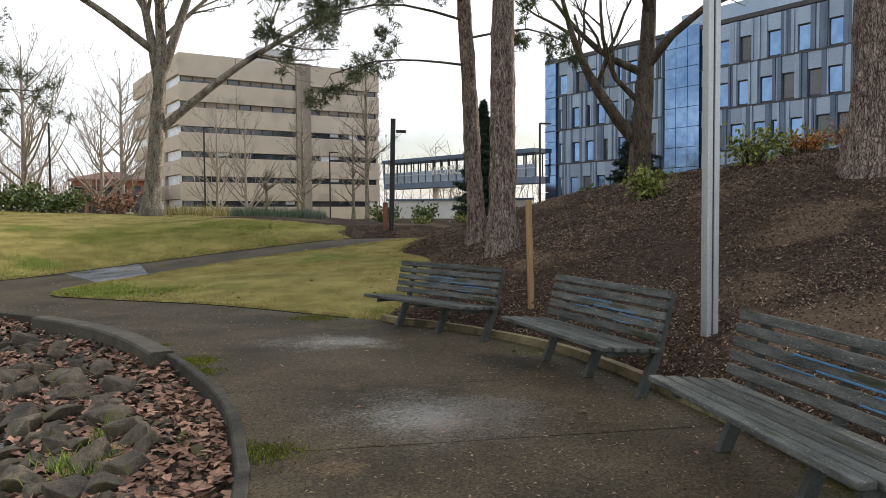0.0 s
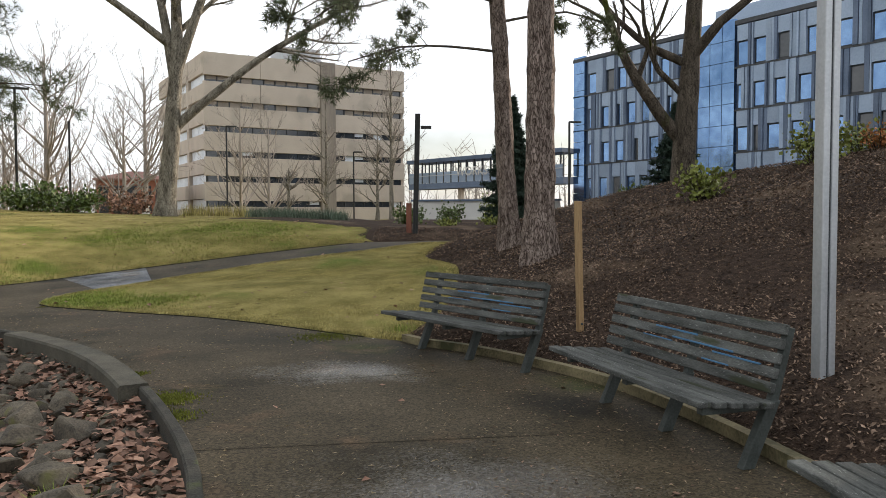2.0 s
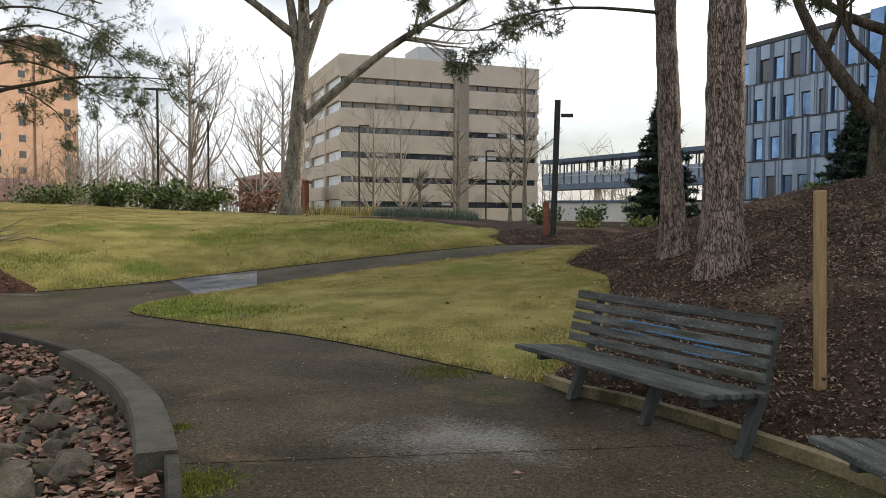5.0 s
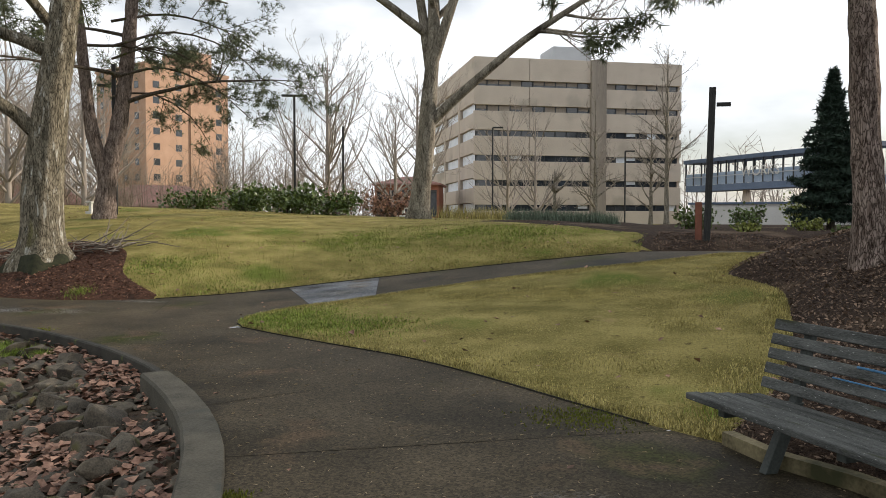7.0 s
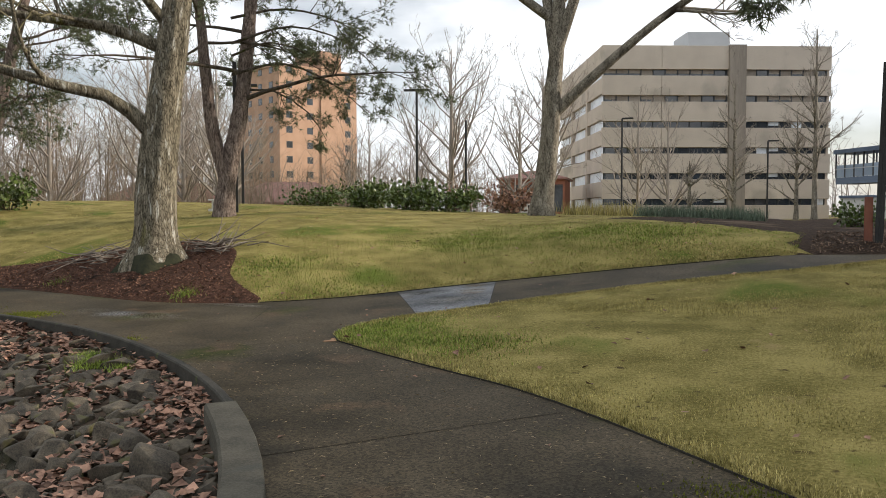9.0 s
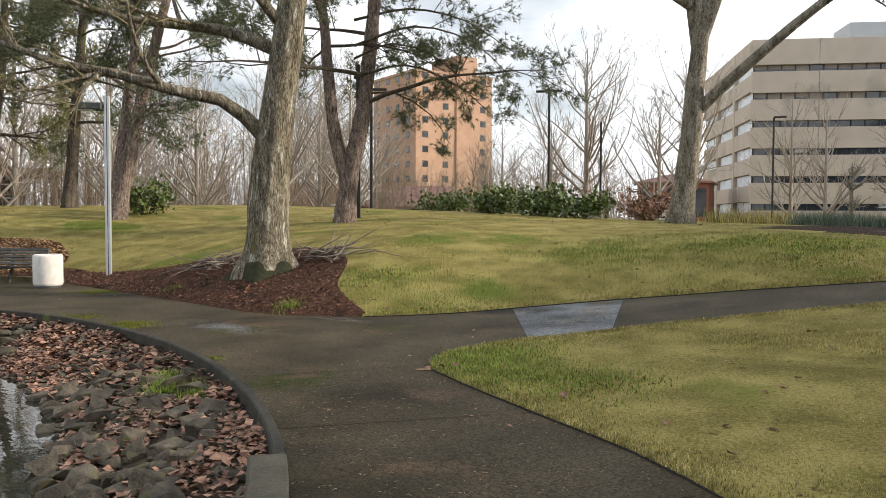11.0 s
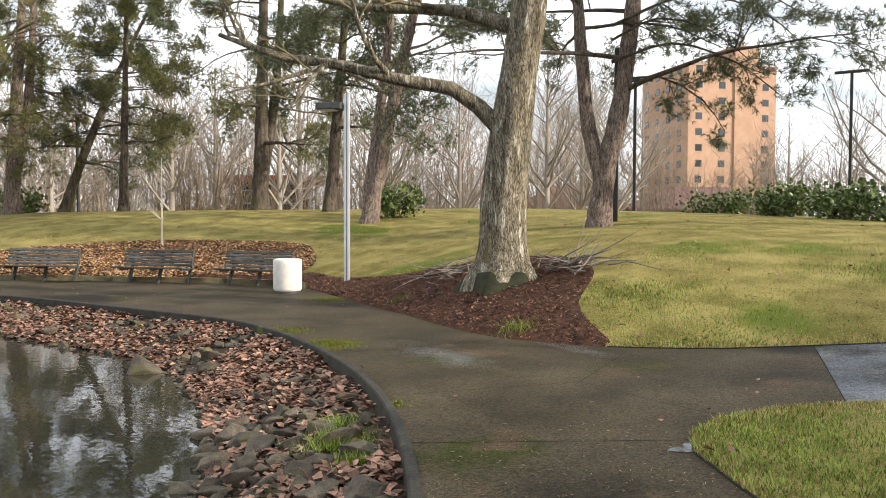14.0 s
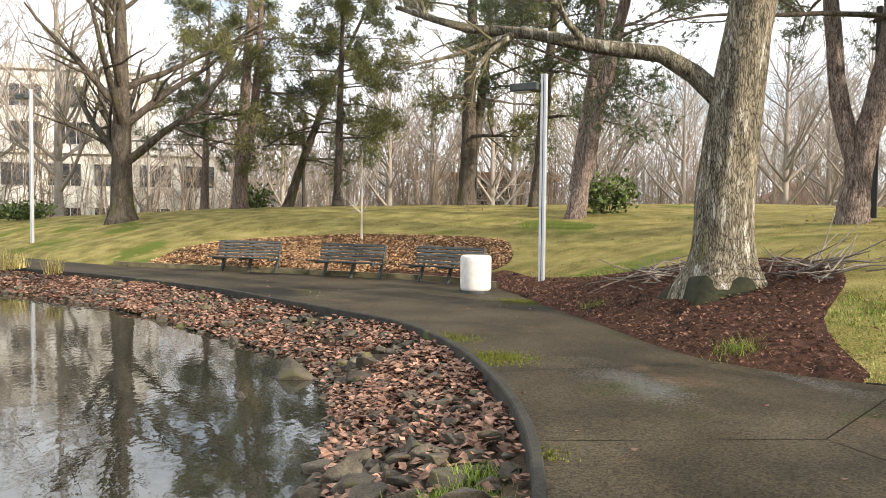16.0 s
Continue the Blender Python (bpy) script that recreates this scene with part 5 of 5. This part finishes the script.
tall_grass(-6.25, 37.01, 4.2, 2.0, 0.5, 2400, 1, M_LEAFG, "blue-green ornamental grass at the lawn edge")
tall_grass(-30.05, 7.37, 1.6, 1.0, 0.55, 260, 3, M_BLADE, "dry reeds at the pond edge", "reeds")
tall_grass(-27.65, 9.08, 0.5, 0.4, 0.5, 90, 4, M_BLADE, "dry reeds at the pond edge", "reeds")
tall_grass(-10.2, 38.3, 3.0, 2.0, 0.6, 900, 2, M_BLADE, "dry tufted grass below the maple")


# ---- furniture ----
def bench(place, rz, label, group, paint=True):
    t = thing("bench", place, rz, label, "bench", group)
    for x in (-0.9, 0.0, 0.9):
        # one raked member from the foot past the seat to the top of the back
        bm = bx(x - 0.032, x + 0.032, -0.045, 0.045, 0.0, 0.42, 0.006, m=Matrix(((1, 0, 0, 0), (0, 1, 0.45, 0), (0, 0, 1, 0), (0, 0, 0, 1))))
        part("leg", bm, M_BENCHMETAL, t)
        part("seat_bearer", bx(x - 0.03, x + 0.03, -0.34, 0.2, 0.365, 0.412, 0.006), M_BENCHMETAL, t)
        bm = bx(x - 0.03, x + 0.03, -0.025, 0.025, 0.0, 0.5, 0.006, m=Matrix.Translation((0, 0.185, 0.39)) @ Matrix.Rotation(radians(-15), 4, "X"))
        part("back_post", bm, M_BENCHMETAL, t)
    for k in range(5):
        y = -0.40 + 0.116 * k
        z = 0.44 - 0.010 * k
        part("seat_slat", bx(-1.17, 0.98, y, y + 0.088, z - 0.018, z + 0.022, 0.008), M_BENCH, t)
    tilt = Matrix.Translation((0, 0.165, 0.455)) @ Matrix.Rotation(radians(-15), 4, "X")
    for k in range(5):
        z = 0.008 + 0.094 * k
        part("back_slat", bx(-1.15, 0.94, -0.03, 0.008, z, z + 0.069, 0.008, m=tilt), M_BENCH, t)
    if paint:
        for x0, x1, z0, z1 in ((-0.45, 0.1, 0.252, 0.266), (-0.2, 0.52, 0.196, 0.21), (0.3, 0.8, 0.165, 0.178), (-0.6, -0.2, 0.166, 0.176), (0.2, 0.5, 0.10, 0.112)):
            part("paint_streak", bx(x0, x1, -0.034, -0.02, z0, z1, 0.004, m=tilt), M_BLUE, t, "flaking blue paint")
    return t


lb = "weathered grey slatted bench flecked with lichen on the pavement"
bench((0.32, 11.57, 0), -53.1, lb, "benches beside the mulch bank")
bench((1.67, 8.72, 0), -73.2, lb, "benches beside the mulch bank")
bench((2.14, 5.46, 0), -84, lb, "benches beside the mulch bank")
lb = "weathered dark slatted bench facing the pond"
bench((-27.6, 14.18, 0), 54, lb, "benches facing the pond", False)
bench((-25.05, 16.73, 0), 45, lb, "benches facing the pond", False)
bench((-22.85, 18.75, 0), 36, lb, "benches facing the pond", False)


def lamp_post(place, rz, h, label, head=True):
    t = thing("lamp_post", place, rz, label, "street lamp")
    for x in (-0.037, 0.037):
        part("post", bx(x - 0.029, x + 0.029, -0.055, 0.055, -0.1, h, 0.01), M_POLE, t)
    part("post_core", bx(-0.02, 0.02, -0.04, 0.04, -0.1, h - 0.02), M_FRAME, t, "dark groove between the posts")
    if head:
        part("head", bx(-0.75, -0.1, -0.2, 0.2, h - 0.36, h - 0.19, 0.02), M_BENCHMETAL, t, "dark grey box lamp head")
        part("lens", bx(-0.68, -0.3, -0.15, 0.15, h - 0.375, h - 0.355), M_BLIND_SKYGLARE, t)
        part("arm", bx(-0.2, 0.0, -0.03, 0.03, h - 0.3, h - 0.24), M_BENCHMETAL, t)
    return t


lamp_post(on_ground(2.91, 8.9), 12, 5.2, "grey square aluminium lamp post standing in mulch")
lamp_post(on_ground(-20.65, 20.3), 45, 4.6, "grey aluminium lamp post with box head by the path")
lamp_post(on_ground(-39.5, 6.1), 45, 6.2, "grey aluminium lamp post beside the far path")


def tall_lamp(place, rz, h, label, arms=(0.8, -0.8)):
    t = thing("tall_lamp", place, rz, label, "street lamp")
    part("post", bx(-0.07, 0.07, -0.07, 0.07, -0.2, h, 0.015), M_BLACKSTEEL, t)
    for a in arms:
        part("head", bx(min(a, 0), max(a, 0), -0.15, 0.15, h - 0.05, h + 0.07, 0.02), M_BLACKSTEEL, t)
    return t


lb = "tall black street lamp with flat head"
tall_lamp(on_ground(-26.4, 51.6), 25, 8.0, lb)
tall_lamp(on_ground(-25.67, 57.01), 25, 6.9, "slim black pole beside street lamp", ())
tall_lamp(on_ground(-29.71, 39.41), 40, 6.2, lb)
tall_lamp(on_ground(-48.68, 27.97), 40, 6.5, "tall black post among pines", ())
tall_lamp(on_ground(-20.23, 28.94), 40, 5.2, "tall black post beside bare tree", ())
tall_lamp(on_ground(-58.24, 18.83), 40, 7.0, lb)
for x, y, h in ((-19.0, 72.0, 8.5), (-9.0, 82.0, 7.0), (9.5, 62, 7.5)):
    tall_lamp(on_ground(x, y), 10, h, "slender pole lamp near the concrete building", (0.9,))


def marker_post():
    t = thing("marker_post", on_ground(-0.82, 26.85), 0, "black double steel post with short arm beside brown panel", "post")
    lean = Matrix.Rotation(radians(1.5), 4, "Y")
    for x in (-0.039, 0.039):
        part("post", bx(x - 0.038, x + 0.04, -0.06, 0.06, -0.15, 3.65, 0.01, m=lean), M_BLACKSTEEL, t)
    part("arm", bx(0.1, 0.42, -0.05, 0.05, 3.2, 3.29, 0.01, m=lean), M_BLACKSTEEL, t)
    part("panel", bx(-0.27, -0.11, 0.0, 0.12, -0.15, 0.95, 0.01), M_RUST, t, "red-brown painted panel")


marker_post()
t = thing("wooden_post", on_ground(1.55, 11.6), 20, "bare square timber post standing in mulch", "post")
part("post", bx(-0.033, 0.033, -0.033, 0.033, -0.2, 1.46, 0.008, m=Matrix.Rotation(radians(-1.5), 4, "Y")), M_WOOD, t)
part("bolt", bx(-0.012, 0.012, -0.05, -0.03, 0.1, 0.124, 0.004), M_FRAME, t)


def litter_bin(place):
    t = thing("litter_bin", place, 0, "round white concrete litter bin beside the bench", "bin")
    bm = bmesh.new()
    prof = [(0.29, 0.05), (0.32, 0.07), (0.335, 0.12), (0.335, 0.75), (0.325, 0.79), (0.29, 0.81), (0.26, 0.8), (0.25, 0.6), (0.25, 0.2)]
    k = 40
    ring = [[bm.verts.new((r * math.cos(2 * math.pi * j / k), r * math.sin(2 * math.pi * j / k), z)) for j in range(k)] for r, z in prof]
    for a, b in zip(ring[:-1], ring[1:]):
        for j in range(k):
            bm.faces.new((a[j], a[(j + 1) % k], b[(j + 1) % k], b[j]))
    bm.faces.new(ring[-1])
    part("drum", bm, M_BIN, t, smooth=True)
    bm = bmesh.new()
    bmesh.ops.create_cone(bm, cap_ends=True, segments=32, radius1=0.3, radius2=0.3, depth=0.06, matrix=Matrix.Translation((0, 0, 0.03)))
    part("base", bm, M_FRAME, t)


litter_bin((-20.65, 18.76, 0))


# ---- the pond bank ----
def rock_mesh(seed, flat):
    R = np.random.default_rng(seed)
    bm = bmesh.new()
    P = R.normal(0, 1, (15, 3))
    P /= np.linalg.norm(P, axis=1)[:, None]
    P *= np.array([0.5, 0.38, 0.27 * flat]) * R.uniform(0.8, 1.1, (15, 1))
    for p in P:
        bm.verts.new(p)
    r = bmesh.ops.convex_hull(bm, input=bm.verts)
    bmesh.ops.delete(bm, geom=[v for v in bm.verts if not v.link_faces], context="VERTS")
    bmesh.ops.bevel(bm, geom=list(bm.edges), offset=0.018, segments=1, profile=0.6, affect="EDGES", clamp_overlap=True)
    me = bpy.data.meshes.new("rock")
    bm.to_mesh(me)
    bm.free()
    me.materials.append(M_ROCK)
    return me


ROCKS = [rock_mesh(100 + k, 0.8 + 0.12 * (k % 4)) for k in range(12)]
Pl = np.vstack([POND, POND[:1]])
seglen = np.r_[0, np.cumsum(np.hypot(*np.diff(Pl, axis=0).T))]


def bank_point(s, d):
    """A place on the bank: s metres along the kerb, d metres down towards the water."""
    x, y = np.interp(s, seglen, Pl[:, 0]), np.interp(s, seglen, Pl[:, 1])
    x2, y2 = np.interp(s + 0.2, seglen, Pl[:, 0]), np.interp(s + 0.2, seglen, Pl[:, 1])
    n = np.array([-(y2 - y), x2 - x])
    n /= np.linalg.norm(n)
    return x + n[0] * d, y + n[1] * d, -0.13 - 0.22 * min(d, 2.6)


Rr = random.Random(4)
placed = []
tries = 0
END = float(seglen[int(np.argmin(np.hypot(Pl[:, 0] + 31, Pl[:, 1] - 7)))])
near_n = 0
while len(placed) < 298 and tries < 20000:
    tries += 1
    far = near_n >= 200
    s = Rr.uniform(2.5, 19) if not far else Rr.uniform(19, END)
    d = Rr.uniform(0.3, 1.85) if not far else (Rr.uniform(0.25, 1.1) if Rr.random() < 0.4 else Rr.uniform(1.2, 1.75))
    size = Rr.uniform(0.26, 0.62) if s < 13.5 else Rr.uniform(0.2, 0.46) if not far else Rr.uniform(0.2, 0.42)
    if s < 9.5 and d < 0.6:
        continue
    if 10 < s < 15 and d < 0.6:
        d += 0.4
    x, y, z = bank_point(s, d)
    if any((x - a) ** 2 + (y - b) ** 2 < (0.30 * (size + c)) ** 2 for a, b, c in placed):
        continue
    placed.append((x, y, size))
    near_n += not far
    ob = new("rock", ROCKS[Rr.randrange(12)])
    ob.matrix_world = pose(x, y, z + size * 0.13, Rr.uniform(-22, 22), Rr.uniform(-22, 22), Rr.uniform(0, 360)) @ Matrix.Scale(size, 4)
    tagged(ob, "angular grey-brown basalt rock among leaves on pond bank", "rock", "rocks on the pond bank")
ob = new("rock", ROCKS[3])
ob.matrix_world = pose(-14.8, 14.35, -0.45, 5, 0, 40) @ Matrix.Scale(0.75, 4)
tagged(ob, "large brown rock at the water's edge", "rock", "rocks on the pond bank")
ob = new("rock", ROCKS[6])
ob.matrix_world = pose(-13.77, 13.65, -0.5, 0, 8, 10) @ Matrix.Scale(0.3, 4)
tagged(ob, "small rock standing out of the water", "rock", "rocks on the pond bank")


def rubble():
    """Smaller stones between the rocks, joined."""
    R = np.random.default_rng(8)
    V, F, n = [], [], 0
    data = []
    for me in ROCKS[:5]:
        co = np.array([v.co[:] for v in me.vertices])
        data.append((co, [list(p.vertices) for p in me.polygons]))
    for _ in range(2300):
        s = R.uniform(0, END)
        d = R.uniform(0.2, 1.75)
        x, y, z = bank_point(s, d)
        co, fs = data[R.integers(0, 5)]
        k = R.uniform(0.09, 0.27)
        m = np.array(Euler((R.uniform(-0.6, 0.6), R.uniform(-0.6, 0.6), R.uniform(0, 6.28))).to_matrix())
        V.append(co @ m.T * k + np.array([x, y, z + k * 0.1]))
        F += [[n + i for i in f] for f in fs]
        n += len(co)
    ob = mesh_ob("rubble", np.vstack(V).tolist(), F, M_ROCK)
    tagged(ob, "small broken stones between the rocks", "stones", kind="stuff")


rubble()


def litter(name, pts, size, mat, label, seed, lift=0.012, tilt=0.5, aspect=0.4, category="leaves"):
    """Curled leaves or chips lying on the given places."""
    R = np.random.default_rng(seed)
    n = len(pts)
    a = R.uniform(0, 6.283, n)
    d = np.column_stack([np.cos(a), np.sin(a), R.normal(0, tilt, n)])
    d /= np.linalg.norm(d, axis=1)[:, None]
    s = np.column_stack([-np.sin(a), np.cos(a), R.normal(0, tilt, n)])
    s /= np.linalg.norm(s, axis=1)[:, None]
    L = size * R.uniform(0.55, 1.25, (n, 1))
    c = pts + np.column_stack([0 * a, 0 * a, lift + np.abs(R.normal(0, lift, n))])
    up = np.column_stack([0 * a, 0 * a, R.uniform(-0.05, 0.2, n)]) * L
    V = np.stack([c - d * L * 0.5, c - s * L * aspect + up, c + d * L * 0.5, c + s * L * aspect + up], 1).reshape(-1, 3)
    i = np.arange(n) * 4
    F = np.vstack([np.stack([i, i + 1, i + 2], 1), np.stack([i, i + 2, i + 3], 1)])
    ob = mesh_ob(name, V.tolist(), F.tolist(), mat)
    return tagged(ob, label, category, kind="stuff")


def bank_leaves():
    R = np.random.default_rng(12)
    P = []
    for _ in range(58000):
        s = END * R.uniform(0, 1)
        d = 0.1 + 1.6 * R.random()
        if s < 19 and R.random() < 0.55:
            continue
        x, y, z = bank_point(s, d)
        clump = noise.noise((x * 0.9, y * 0.9, 3.0))
        if clump < R.uniform(-0.42, 0.25):
            continue
        P.append((x, y, z + 0.01 + 0.05 * R.random() ** 2 + 0.06 * max(clump, 0)))
    litter("fallen_leaves", np.array(P), 0.1, M_DEADLEAF, "brown fallen oak leaves drifted over the bank", 13, 0.014, 0.3)


bank_leaves()


def scatter(n, x0, x1, y0, y1, zone, seed, near=None):
    """Random ground places inside a zone of the plan."""
    R = np.random.default_rng(seed)
    P = np.column_stack([R.uniform(x0, x1, n), R.uniform(y0, y1, n)])
    P = P[zones(P) == zone]
    return np.column_stack([P, ground_z(P[:, 0], P[:, 1]) + (0.0 if zone == 4 else 0.03)])


M_CHIP = leaf_material("bark_chips", (0.035, 0.022, 0.015), (0.30, 0.21, 0.15), 0.9, 0.6)
M_CHIPR = leaf_material("red_bark_chips", (0.055, 0.027, 0.018), (0.24, 0.13, 0.085), 0.9, 0.6)
M_NEEDLELITTER = leaf_material("pale_dry_needles", (0.26, 0.20, 0.12), (0.42, 0.34, 0.22), 0.9, 0.4)
litter("mulch_chips", scatter(90000, -1, 9, 2, 15, 1, 21), 0.045, M_CHIP, "loose dark bark chips on the bank", 22, 0.008, 0.5, 0.22, "mulch")
litter("mulch_chips", scatter(60000, -2, 10, 15, 28, 1, 23), 0.055, M_CHIP, "loose dark bark chips on the upper bank", 24, 0.012, 0.5, 0.25, "mulch")
litter("mulch_chips", scatter(60000, -32, -10, 12, 24, 2, 25), 0.065, M_CHIPR, "loose red-brown bark chips round the oak", 26, 0.01, 0.5, 0.25, "mulch")
M_TANLEAF = leaf_material("tan_fallen_leaves", (0.34, 0.20, 0.10), (0.60, 0.40, 0.22), 0.85, 0.4)
bed = scatter(42000, -32, -23.5, 11, 22, 2, 33)
litter("bed_leaves", bed[bed[:, 0] < -24.3 + 1.2 * np.sin(bed[:, 1])], 0.085, M_TANLEAF, "tan fallen leaves covering the bed behind benches", 34, 0.012, 0.3, 0.4)
litter("path_needles", scatter(9000, -8, 3, 2, 17, 4, 27), 0.04, M_NEEDLELITTER, "dry pine needles and crumbs strewn on pavement", 28, 0.002, 0.05, 0.07, "litter")
litter("path_needles", scatter(2600, 0.3, 3, 2, 13, 4, 37), 0.028, M_CHIP, "bark crumbs washed onto the pavement", 38, 0.002, 0.15, 0.3, "litter")
litter("path_leaves", scatter(420, -30, 3, 3, 22, 4, 29), 0.055, M_DEADLEAF, "small scattered leaves on the pavement", 30, 0.004, 0.2, 0.4)
litter("lawn_leaves", scatter(700, -34, 0, 13, 34, 0, 31), 0.09, M_DEADLEAF, "scattered brown leaves on the lawn", 32, 0.02, 0.3, 0.4)


def blades(name, P, h, w, mat, label, seed):
    R = np.random.default_rng(seed)
    n = len(P)
    a = R.uniform(0, 6.283, n)
    hh = h * R.uniform(0.5, 1.2, n)
    ln = R.uniform(0.3, 1.5, n) * hh
    tip = P + np.column_stack([np.cos(a) * ln, np.sin(a) * ln, hh])
    s = np.column_stack([-np.sin(a), np.cos(a), 0 * a]) * w
    base = P - np.array([0, 0, 0.015])
    V = np.stack([base - s, base + s, tip], 1).reshape(-1, 3)
    ob = mesh_ob(name, V.tolist(), np.arange(3 * n).reshape(-1, 3).tolist(), mat)
    return tagged(ob, label, "grass", kind="stuff")


def near_line(line, n, spread, zone, seed):
    R = np.random.default_rng(seed)
    L = np.r_[0, np.cumsum(np.hypot(*np.diff(line, axis=0).T))]
    s = R.uniform(0, L[-1], n)
    P = np.column_stack([np.interp(s, L, line[:, 0]), np.interp(s, L, line[:, 1])]) + R.normal(0, spread, (n, 2))
    P = P[zones(P) == zone]
    return np.column_stack([P, ground_z(P[:, 0], P[:, 1]) + 0.01])


mid = scatter(330000, -8, 1, 12.5, 25.3, 0, 41)
blades("grass", mid, 0.02, 0.005, M_BLADE, "short dry winter grass", 42)
north = scatter(150000, -22, 0, 18, 34, 0, 43)
blades("grass", north, 0.02, 0.007, M_BLADE, "short dry winter grass", 44)
far_n = scatter(70000, -40, -14, 14, 36, 0, 45)
blades("grass", far_n, 0.022, 0.012, M_BLADE, "short dry winter grass", 46)
edge = np.vstack([near_line(LAWN_LOW[:26], 12000, 0.10, 0, 47), near_line(NORTH[(NORTH[:, 0] > -13.5) & (NORTH[:, 0] < -1)], 9000, 0.13, 0, 48)])
blades("edge_grass", edge, 0.045, 0.005, M_BLADE, "longer grass at the lawn edge", 49)


def patch(cx, cy, rx, ry, n, seed):
    R = np.random.default_rng(seed)
    P = np.column_stack([R.normal(cx, rx, n), R.normal(cy, ry, n)])
    return P


green = np.vstack([patch(-6.52, 17.45, 0.5, 0.45, 5000, 51), patch(-5.55, 16.92, 0.7, 0.4, 4000, 52), patch(-9.06, 25.01, 2.0, 1.0, 16000, 53), patch(-5.64, 26.25, 2.2, 0.9, 12000, 54), patch(-11.03, 21.14, 1.0, 0.7, 7000, 55)])
green = green[zones(green) == 0]
blades("green_grass", np.column_stack([green, ground_z(green[:, 0], green[:, 1]) + 0.03]), 0.042, 0.008, M_BLADEG, "patches of fresh green grass in the lawn", 56)


M_MOSS = leaf_material("yellow_green_moss", (0.07, 0.085, 0.012), (0.15, 0.16, 0.025), 0.9, 0.4)


def moss():
    P = []
    for cx, cy, r, n, sd in ((-2.36, 9.74, 0.12, 1800, 61), (-2.11, 9.18, 0.1, 700, 62), (-0.97, 6.48, 0.12, 1100, 63), (-0.6000000000000001, 5.0, 0.12, 1000, 64), (-13.01, 16.48, 0.22, 2000, 65), (-14.54, 16.35, 0.25, 900, 66), (-18.71, 19.08, 0.3, 1500, 67), (-9.44, 15.54, 0.1, 250, 68), (-1.49, 13.24, 0.2, 900, 69), (-3.03, 10.85, 0.05, 200, 70)):
        P.append(patch(cx, cy, r, r, n, sd))
    P = np.vstack(P)
    P = P[zones(P) == 4]
    ob = blades("moss", np.column_stack([P, ground_z(P[:, 0], P[:, 1]) + 0.013]), 0.007, 0.008, M_MOSS, "bright green moss along the pavement edge", 71)
    ob["category"] = "moss"


moss()
R6 = np.random.default_rng(72)
tuft = []
for s, d, r, n in ((17.35, 0.5, 0.13, 1000), (16.7, 0.4, 0.07, 220), (6.2, 1.0, 0.16, 800), (6.9, 0.8, 0.12, 300), (17.9, 0.45, 0.1, 260)):
    x, y, z = bank_point(s, d)
    q = R6.normal(0, r, (n, 2))
    tuft.append(np.column_stack([x + q[:, 0], y + q[:, 1], np.full(n, z + 0.05)]))
blades("grass_tuft", np.vstack(tuft), 0.085, 0.005, M_BLADEG, "bright green grass tufts between the rocks", 73)
tuft = []
for x, y, n in ((-12.34, 19.23, 260), (-16.59, 19.56, 120), (-0.5, 13.56, 120), (3.1, 4.5, 100)):
    q = R6.normal(0, 0.13, (n, 2))
    tuft.append(np.column_stack([x + q[:, 0], y + q[:, 1], ground_z(x + q[:, 0], y + q[:, 1])]))
blades("weed_tuft", np.vstack(tuft), 0.13, 0.005, M_BLADEG, "straggling weeds at the bed edge", 74)


def sticks():
    R = np.random.default_rng(81)
    for cx, cy, n, lb in ((-14.14, 22.08, 46, "pile of cut grey branches behind the oak"), (-17.05, 21.17, 40, "heap of thin dead twigs beside the oak")):
        t = thing("branch_pile", on_ground(cx, cy), 0, lb, "branches")
        for k in range(n):
            a = R.uniform(0, 6.28)
            p = wander(R, (R.normal(0, 0.45), R.normal(0, 0.25), 0.04 + 0.16 * R.random()), (math.cos(a), math.sin(a) * 0.6, R.uniform(-0.05, 0.25)), R.uniform(0.5, 1.4), 5, 0.12)
            p[:, 2] = np.maximum(p[:, 2], 0.02) + (ground_z(p[:, 0] + cx, p[:, 1] + cy) - gz(cx, cy))
            tube_mesh("branch", [(p, np.linspace(0.018, 0.006, len(p)), 5)], M_TWIG, t)


sticks()
pd = []
for k in range(28):
    a = k / 28 * 2 * math.pi
    r = 0.2 * (1 + 0.3 * math.sin(3 * a + 1) + 0.15 * math.sin(5 * a))
    pd.append((-6.98 + r * 0.55 * math.cos(a), 16.78 + r * math.sin(a) * 0.8, 0.006 + 0.0))
ob = mesh_ob("puddle", pd, [tuple(range(28))], M_WATER)
tagged(ob, "small shining puddle at the tip of the lawn", "puddle", kind="structure")
for x, y in ((-21.67, 29.32), (-13.7, 39.14)):
    t = thing("stone_marker", on_ground(x, y), 0, "small pale stone marker on the lawn crest", "marker")
    part("base", bx(-0.14, 0.14, -0.14, 0.14, -0.05, 0.12, 0.02), M_WHITE, t)
    part("stem", bx(-0.06, 0.06, -0.06, 0.06, 0.12, 0.4, 0.02), M_WHITE, t)
    part("bowl", bx(-0.15, 0.15, -0.15, 0.15, 0.4, 0.46, 0.02), M_WHITE, t)
